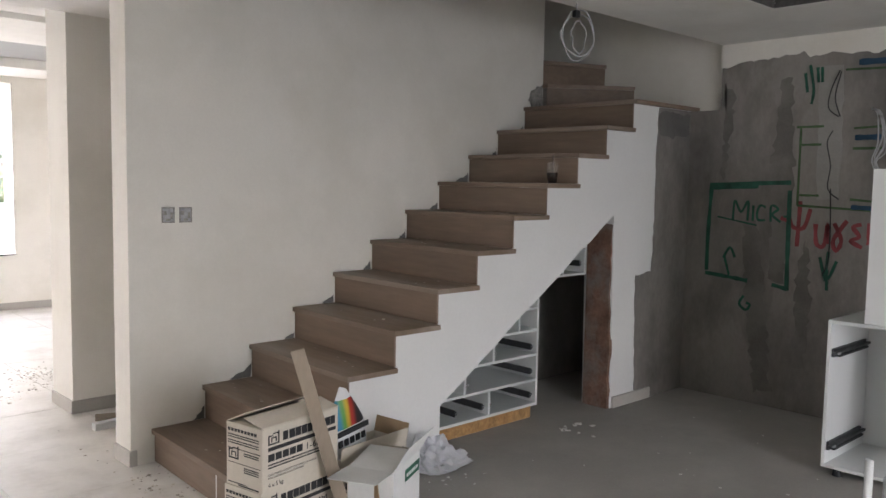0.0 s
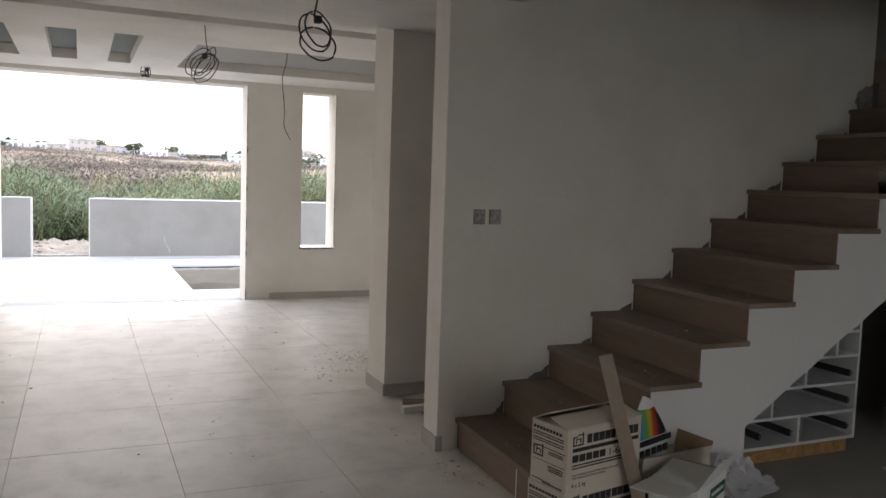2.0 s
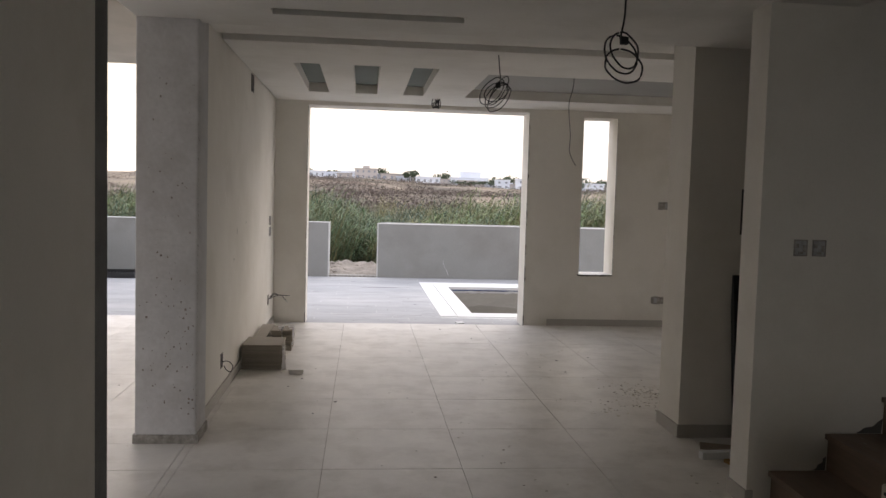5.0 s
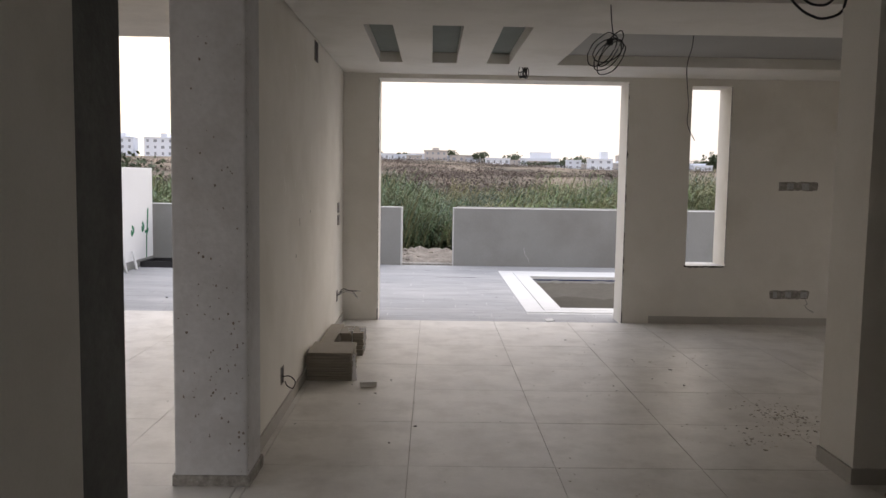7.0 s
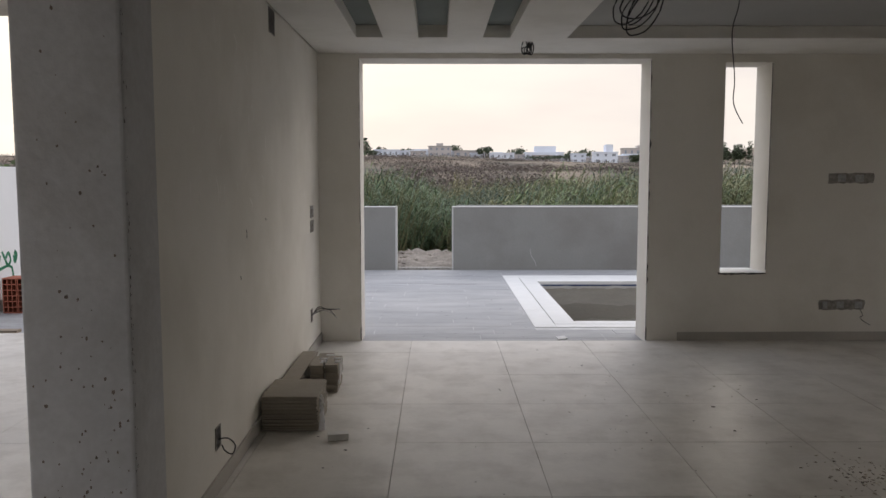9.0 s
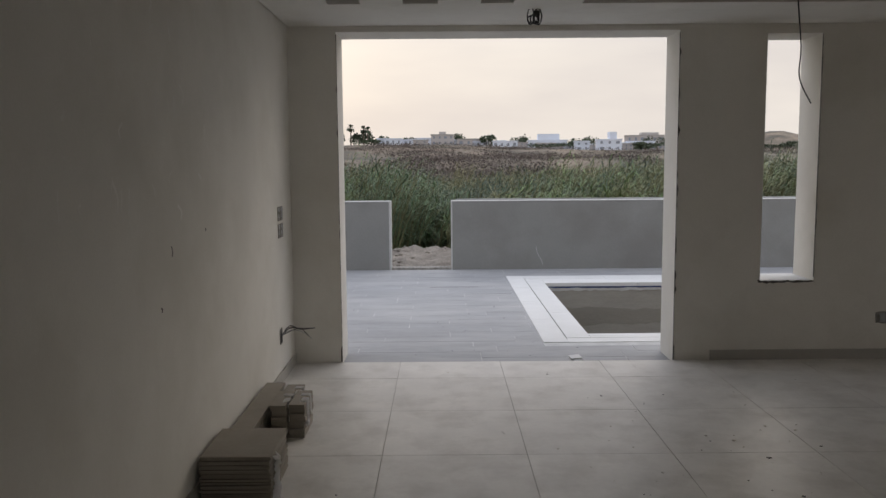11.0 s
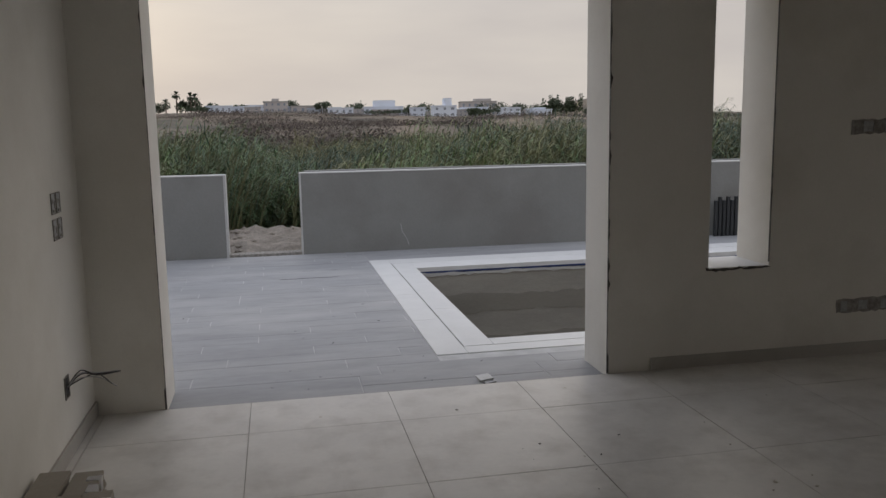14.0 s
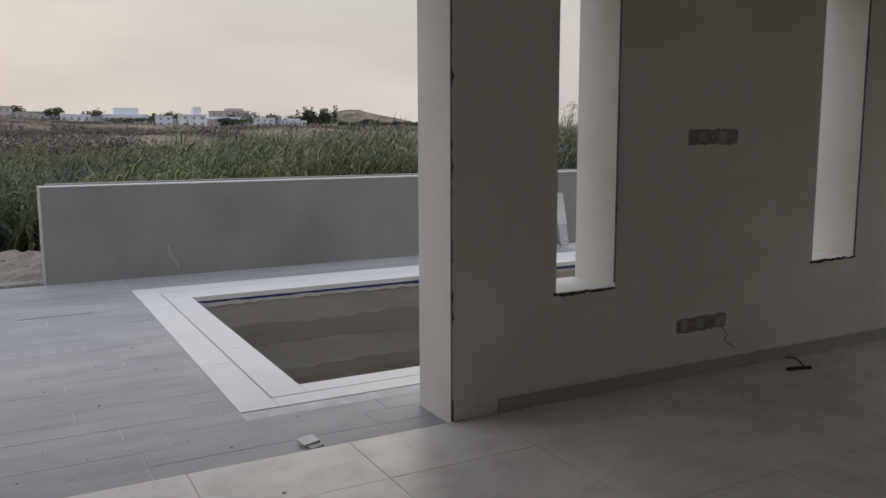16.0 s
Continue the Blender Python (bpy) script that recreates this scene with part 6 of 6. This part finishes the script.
# sack of grout with a rainbow print
def sack_material():
    m = bpy.data.materials.new("grout sack with a rainbow print")
    m.use_nodes = True
    n, l = m.node_tree.nodes, m.node_tree.links
    co = n.new("ShaderNodeTexCoord").outputs["Object"]
    sep = n.new("ShaderNodeSeparateXYZ")
    l.new(co, sep.inputs[0])
    ramp = n.new("ShaderNodeValToRGB")
    ramp.color_ramp.interpolation = "EASE"
    e = ramp.color_ramp.elements
    e[0].position, e[0].color = 0.0, (0.03, 0.03, 0.05, 1)
    e[1].position, e[1].color = 1.0, (0.015, 0.015, 0.018, 1)
    for p_, c_ in ((0.16, (0.10, 0.07, 0.22, 1)), (0.34, (0.03, 0.22, 0.38, 1)), (0.48, (0.10, 0.30, 0.06, 1)), (0.60, (0.55, 0.40, 0.04, 1)), (0.72, (0.45, 0.04, 0.03, 1)), (0.88, (0.03, 0.02, 0.02, 1))):
        q = e.new(p_)
        q.color = c_
    add = n.new("ShaderNodeMath")
    add.operation = "MULTIPLY_ADD"
    add.inputs[1].default_value, add.inputs[2].default_value = 5.0, 0.62
    l.new(sep.outputs[0], add.inputs[0])
    l.new(add.outputs[0], ramp.inputs[0])
    band = n.new("ShaderNodeMath")
    band.operation = "GREATER_THAN"
    band.inputs[1].default_value = 0.395
    l.new(sep.outputs[2], band.inputs[0])
    top = n.new("ShaderNodeMath")
    top.operation = "LESS_THAN"
    top.inputs[1].default_value = 0.53
    l.new(sep.outputs[2], top.inputs[0])
    both = n.new("ShaderNodeMath")
    both.operation = "MULTIPLY"
    l.new(band.outputs[0], both.inputs[0])
    l.new(top.outputs[0], both.inputs[1])
    mx = n.new("ShaderNodeMix")
    mx.data_type = "RGBA"
    l.new(both.outputs[0], mx.inputs[0])
    mx.inputs[6].default_value = (0.70, 0.71, 0.73, 1)
    l.new(ramp.outputs[0], mx.inputs[7])
    l.new(mx.outputs[2], n["Principled BSDF"].inputs["Base Color"])
    n["Principled BSDF"].inputs["Roughness"].default_value = 0.45
    return m


sack = thing("grout_sack", "white plastic grout sack with a rainbow print leaning in the carton", "sack", pose(2.235, 3.095, 0.015, 3, -9, 4))
bm = bmesh.new()
nx, nz = 14, 22
grid = {}
rr = random.Random(6)
for side in (-1, 1):
    for i in range(nx + 1):
        for j in range(nz + 1):
            u, w_ = i / nx * 2 - 1, j / nz
            puff = (1 - u * u) ** 0.5 * math.sin(math.pi * min(0.97, max(0.03, w_))) ** 0.6
            pinch = 1 - 0.80 * max(0, (w_ - 0.60) / 0.40) ** 1.1
            x = 0.125 * u * pinch + 0.006 * math.sin(9 * w_ + u)
            y = side * 0.042 * puff + 0.006 * noise.noise((u * 2, w_ * 5, side))
            grid[side, i, j] = bm.verts.new((x, y, 0.58 * w_ + 0.01 * u * math.sin(5 * w_)))
    for i in range(nx):
        for j in range(nz):
            f = bm.faces.new((grid[side, i, j], grid[side, i + 1, j], grid[side, i + 1, j + 1], grid[side, i, j + 1]))
            f.smooth = True
bmesh.ops.remove_doubles(bm, verts=bm.verts[:], dist=0.0005)
part("bag", bm, sack_material(), sack)
part("print", boxes(*[(-0.085 + 0.035 * i, -0.06 + 0.035 * i, -0.048, -0.044, 0.318, 0.350) for i in range(5)], (-0.04, 0.05, -0.047, -0.043, 0.272, 0.296), (-0.105, 0.105, -0.0465, -0.042, 0.368, 0.394)), M_INK, sack, "black product bars")

top_, foot_ = Vector((1.778, 2.872, 0.847)), Vector((2.05, 2.862, 0.004))
up_ = (top_ - foot_).normalized()
face_ = Vector((0.55, 0.83, 0)).cross(up_).normalized()
lie = Matrix((face_, up_.cross(face_), up_)).transposed().to_4x4()
solid("board_offcut", boxes((-0.029, 0.029, -0.007, 0.007, 0, 0.885), bevel=0.002), M_PLANK, "narrow wood-look tile offcut leaning on a carton", "offcut", Matrix.Translation(foot_) @ lie)

# crumpled clear film
bm = bmesh.new()
bmesh.ops.create_icosphere(bm, subdivisions=4, radius=1.0)
for v in bm.verts:
    p = v.co.copy()
    k = 1 + 0.35 * noise.noise(p * 2.1) + 0.5 * abs(noise.noise(p * 3.5 + Vector((3, 1, 0)))) + 0.45 * abs(noise.noise(p * 8))
    v.co = Vector((p.x * 0.17 * k, p.y * 0.085 * k, max(0.0, (p.z * 0.5 + 0.5) * 0.20 * k * (0.70 - 0.6 * p.x))))
bmesh.ops.delete(bm, geom=[f for f in bm.faces if max(v.co.z for v in f.verts) < 0.001], context="FACES")
solid("plastic_bag", bm, M_FILM, "crumpled clear plastic bag lying by the stair side", "bag", pose(2.84, 3.11, 0.004, 0, 0, 8))

# ---- yard: marks, blocks, pipes ----
yw = bpy.data.objects["yard_wall"]
YX = -5.349
def ymark(points, width=0.035, mat=M_GREEN, seed=1):
    part("painted_mark", stroke(points, width, "x", YX, 0.002, seed), mat, yw)


ymark([(12.86, 0.80), (12.92, 0.90), (12.96, 0.83), (13.02, 0.93)])
ymark([(13.04, 0.86), (13.08, 1.0), (13.16, 0.98), (13.08, 0.91)])
ymark([(12.80, 0.48), (12.86, 0.70)])
ymark([(13.0, 0.56), (13.04, 0.74)])
ymark([(12.80, 0.58), (13.08, 0.62)])
ymark([(12.10, 0.58), (12.16, 0.64), (12.20, 0.54), (12.13, 0.50), (12.08, 0.57), (12.02, 0.66)])
ymark([(11.90, 0.60), (11.93, 0.52), (11.98, 0.62)])
ymark([(12.29, 0.64), (12.34, 0.60), (12.30, 0.52), (12.28, 0.60)], 0.05)
ymark([(13.68, 0.66), (13.74, 0.60), (13.67, 0.54), (13.66, 0.62)], 0.05)
ymark([(14.70, 0.68), (14.78, 0.62), (14.70, 0.54), (14.68, 0.62)], 0.06)
ymark([(15.18, 0.72), (15.25, 0.64), (15.18, 0.58), (15.17, 0.66)], 0.06)
ymark([(15.40, 0.50), (15.46, 0.95)], 0.06)
ymark([(15.30, 0.55), (15.48, 0.58)], 0.05)
ymark([(15.36, 0.05), (15.38, 0.5)], 0.05)
ymark([(13.05, 0.93), (13.0, 0.84)], 0.04)
ymark([(11.85, 0.44), (12.22, 0.46), (12.22, 0.04)], 0.035)
ymark([(12.12, 0.30), (12.10, 0.20)], 0.09)
structure("yard_skirting", boxes((-5.349, -5.337, 10.56, 15.7, DECK, DECK + 0.13)), M_PARAPET, "grey cement skirting at the foot of the yard wall", "skirting")
for i, (y, hgt, ln) in enumerate(((12.85, 0.42, 0.05), (13.65, 0.22, 0.04), (14.15, 0.52, -0.12), (14.6, 0.3, 0.0))):
    bm = tube([(-5.24, y, DECK), (-5.28, y + ln * 0.5, DECK + hgt * 0.6), (-5.31, y + ln, DECK + hgt)], 0.022, sides=8)
    solid("drain_pipe", bm, M_MELAMINE, "pale plastic pipe leaning at the yard wall", "pipe", group="pipes at the yard wall")

hb = thing("hollow_brick", "red hollow clay brick standing on the deck", "brick", pose(-5.08, 11.80, DECK, 0, 0, 0), group="hollow bricks")
def brick_cells(nx, nz, wx, wz, t, deep):
    spans = []
    for i in range(nx + 1):
        x = i * (wx - t) / nx
        spans.append((x, x + t, 0, deep, 0, wz))
    for i in range(nx):
        xa, xb = i * (wx - t) / nx + t, (i + 1) * (wx - t) / nx
        for j in range(nz + 1):
            z = j * (wz - t) / nz
            spans.append((xa, xb, 0, deep, z, z + t))
    return boxes(*spans)


part("cell_wall", brick_cells(3, 6, 0.165, 0.40, 0.012, 0.25), M_REDBRICK, hb, "ribbed red clay cells")
part("back", boxes((0, 0.165, 0.25, 0.258, 0, 0.40)), M_REDBRICK, hb)
copy_thing(hb, pose(-5.25, 11.80, DECK, 0, 0, 0))
solid("timber_board", boxes((-0.9, 0.05, -0.05, 0.05, 0, 0.03), bevel=0.003), M_TIMBER, "weathered timber board on the deck edge", "board", pose(-4.55, 10.68, DECK, 0, 0, 2))
tr = thing("black_tray", "low black plastic tray on the deck", "tray", pose(-4.9, 15.3, DECK))
part("floor", boxes((-0.40, 0.55, -0.3, 0.3, 0, 0.012)), M_BLACK, tr)
part("rim", boxes((-0.42, 0.57, -0.32, -0.3, 0, 0.10), (-0.42, 0.57, 0.3, 0.32, 0, 0.10), (-0.42, -0.40, -0.3, 0.3, 0, 0.10), (0.55, 0.57, -0.3, 0.3, 0, 0.10)), M_BLACK, tr)
structure("deck_hatch", boxes((-0.36, 0.237, 14.20, 14.62, DECK - 0.004, DECK + 0.0025)), M_DECK, "tiled access hatch set in the deck", "hatch")
structure("deck_hatch_gap", boxes((-0.372, 0.25, 14.192, 14.198, DECK - 0.004, DECK + 0.0022), (-0.372, 0.25, 14.622, 14.627, DECK - 0.004, DECK + 0.0022)), M_HOLE, "dark gap round the deck hatch", "hatch")
solid("tile_offcut", boxes((0, 0.09, 0, 0.08, 0, 0.012), bevel=0.001), M_COPING, "pale tile offcut leaning at the threshold", "offcut", pose(0.83, 10.235, DECK + 0.006, 7, -3, 12))
solid("tile_offcut", boxes((0, 0.075, 0, 0.05, 0, 0.010), bevel=0.001), M_DECK, "small grey tile offcut lying at the threshold", "offcut", pose(0.855, 10.19, DECK + 0.001, 0, 0, 20))
structure("threshold", boxes((-1.02, 1.635, FAR_Y - 0.001, FAR_Y + 0.006, DECK - 0.006, -0.001)), M_MORTAR, "rough mortar edge of the threshold", "trim")

# parapet details
for x0, x1, nm in ((-0.073, 11.5, "parapet_wall"), (-6.4, -0.985, "parapet_wall_short")):
    part("cap", boxes((x0 + 0.004, x1 - 0.004, PAR - 0.006, PAR + 0.246, 1.006, 1.018), bevel=0.003), M_PCAP, bpy.data.objects[nm], "pale cement cap line")
part("edge_strip", boxes((-1.008, -0.981, PAR - 0.008, PAR + 0.248, -0.03, 1.013)), M_PCAP, bpy.data.objects["parapet_wall_short"], "pale raw edge strip")
part("edge_strip", boxes((-0.077, -0.058, PAR - 0.008, PAR + 0.248, -0.03, 1.013)), M_PCAP, bpy.data.objects["parapet_wall"], "pale raw edge strip")
part("scuff", stroke([(1.20, 0.33), (1.22, 0.22), (1.28, 0.12), (1.30, 0.05)], 0.006, "y", PAR - 0.003, 0.002, 3), M_PCAP, bpy.data.objects["parapet_wall"], "pale scratch in the render")
structure("gap_kerb", prism(ragged([(-0.98, PAR + 0.02), (-0.07, PAR + 0.02), (-0.07, PAR + 0.22), (-0.98, PAR + 0.22)], 0.05, 0.012, 5), "z", -0.2, 0.01), M_MORTAR, "broken concrete kerb in the parapet gap", "kerb")

# rubble in the gap
rr = random.Random(33)
bm = bmesh.new()
for i in range(420):
    x, y, s = rr.uniform(-1.9, 1.0), rr.uniform(PAR + 0.28, 18.7), rr.uniform(0.012, 0.05) * (1.6 if rr.random() < 0.08 else 1.0)
    r = bmesh.ops.create_icosphere(bm, subdivisions=1, radius=s)
    for v in r["verts"]:
        v.co = Vector((v.co.x * rr.uniform(0.8, 1.3), v.co.y, v.co.z * rr.uniform(0.5, 0.8))) + Vector((x, y, ground_height(x, y) + s * 0.25))
solid("rubble", bm, M_EARTH, "pale rubble stones behind the parapet gap", "rubble", kind="stuff")
for x, y, s in ((-0.82, 17.7, 0.085), (-0.22, 17.3, 0.045), (-0.55, 16.8, 0.04)):
    bm = bmesh.new()
    r = bmesh.ops.create_icosphere(bm, subdivisions=2, radius=s)
    for v in r["verts"]:
        v.co *= 1 + 0.3 * noise.noise(v.co * 14 + Vector((x, y, 0)))
        v.co.z *= 0.7
    solid("stone", bm, M_EARTH, "pale field stone on the rubble", "stone", pose(x, y, ground_height(x, y) + s * 0.25), group="stones in the gap")
ev, ef = [], []
for j in range(45):
    for i in range(61):
        x, y = -3.2 + 6.0 * i / 60, PAR + 0.22 + 2.85 * j / 44
        ev.append((x, y, ground_height(x, y) + 0.02 + 0.05 * noise.noise((x * 5, y * 5, 2)) + 0.045 * abs(noise.noise((x * 11, y * 11, 5))) + 0.02 * noise.noise((x * 23, y * 23, 9))))
        if i and j:
            ef.append((j * 61 + i, j * 61 + i - 1, (j - 1) * 61 + i - 1, (j - 1) * 61 + i))
em = bpy.data.meshes.new("rubble_earth")
em.from_pydata(ev, [], ef)
em.materials.append(M_EARTH)
tagged(new("rubble_earth", em), "pale dug earth behind the parapet gap", "ground", kind="structure")

# leaning items by the far end of the parapet
bun = thing("wrapped_board", "boards wrapped in torn white film leaning on the parapet", "board", pose(6.50, PAR - 0.22, DECK + 0.001, -14, 0, 0))
part("board", boxes((0.0, 0.14, 0, 0.05, 0, 0.74)), M_SOCKET, bun)
part("film", boxes((-0.01, 0.15, -0.006, 0.056, 0.30, 0.76), bevel=0.01), M_PCAP, bun, "torn white film")
for i in range(6):
    solid("metal_post", boxes((-0.022, 0.022, -0.02, 0.02, 0, 0.50 + 0.05 * (i % 2)), bevel=0.004), M_ALU, "short dark metal post standing by the parapet", "post", pose(5.62 + i * 0.062, PAR - 0.12, DECK + 0.001), group="dark posts")

# ---- floor tiles, each a piece ----
TILE = 0.8
floor_ob = bpy.data.objects["floor"]
veranda_ob = bpy.data.objects["veranda_floor"]
TILES = {}


def tile_piece(parent, x0, x1, y0, y1, gap=0.0016):
    if x1 - x0 < 0.03 or y1 - y0 < 0.03:
        return
    key = (round(x1 - x0, 3), round(y1 - y0, 3))
    if key not in TILES:
        hx, hy = key[0] / 2 - gap, key[1] / 2 - gap
        TILES[key] = to_mesh("floor_tile", boxes((-hx, hx, -hy, hy, -0.009, 0.0), bevel=0.0008), M_TILE)
    rnd_ = random.Random(int(x0 * 100) * 7919 + int(y0 * 100))
    part_of("floor_tile", TILES[key], parent, pose((x0 + x1) / 2, (y0 + y1) / 2, rnd_.uniform(-0.0006, 0.0006)))


def tile_field(parent, x0, x1, y0, y1, ox, oy):
    i0, j0 = math.floor((x0 - ox) / TILE), math.floor((y0 - oy) / TILE)
    for i in range(i0, math.ceil((x1 - ox) / TILE)):
        for j in range(j0, math.ceil((y1 - oy) / TILE)):
            tile_piece(parent, max(x0, ox + i * TILE), min(x1, ox + (i + 1) * TILE), max(y0, oy + j * TILE), min(y1, oy + (j + 1) * TILE))


tile_field(floor_ob, -1.412, 1.837, -0.74, FAR_Y, -0.563, 5.66)
tile_field(floor_ob, 1.837, 5.0, 4.457, 5.465, -0.563, 5.66)
tile_field(floor_ob, 1.837, 7.0, 5.835, FAR_Y, -0.563, 5.66)
tile_field(veranda_ob, -5.35, -1.412, 4.37, 5.35, -0.563, 5.66)
tile_field(veranda_ob, -5.35, -1.725, 5.35, 10.55, -0.563, 5.66)
tile_field(veranda_ob, -5.35, -1.85, 3.26, 4.37, -0.563, 5.66)

# ---- deck planks ----
deck_ob = bpy.data.objects["deck_bed"]
PLANKS = {}


def plank_run(x0, x1, ya, yb, r):
    """One row of planks laid end to end, the first one cut."""
    x = x0 - r.choice((0.0, 0.4, 0.8, 0.2, 0.6))
    while x < x1:
        a, b = max(x, x0), min(x + 1.2, x1)
        if b - a > 0.012 and yb - ya > 0.012:
            key = (round(b - a, 3), round(yb - ya, 4))
            if key not in PLANKS:
                hx, hy = key[0] / 2 - 0.0032, key[1] / 2 - 0.0009
                PLANKS[key] = to_mesh("deck_plank", boxes((-hx, hx, -hy, hy, -0.01, 0.0), bevel=0.0007), M_DECK)
            part_of("deck_plank", PLANKS[key], deck_ob, pose((a + b) / 2, (ya + yb) / 2, DECK + r.uniform(-0.0006, 0.0006)))
        x += 1.2


ROW = (PAR - 10.166) / 28
plank_rnd = random.Random(1)
for j in range(28):
    ya, yb = 10.166 + ROW * j, 10.166 + ROW * (j + 1)
    plank_run(-1.9 if ya < 10.55 else -5.35, 5.5 if yb < 10.92 else 0.685, ya, yb, plank_rnd)
    if yb > 15.16:
        plank_run(0.685, 6.5, max(ya, 15.152), yb, plank_rnd)
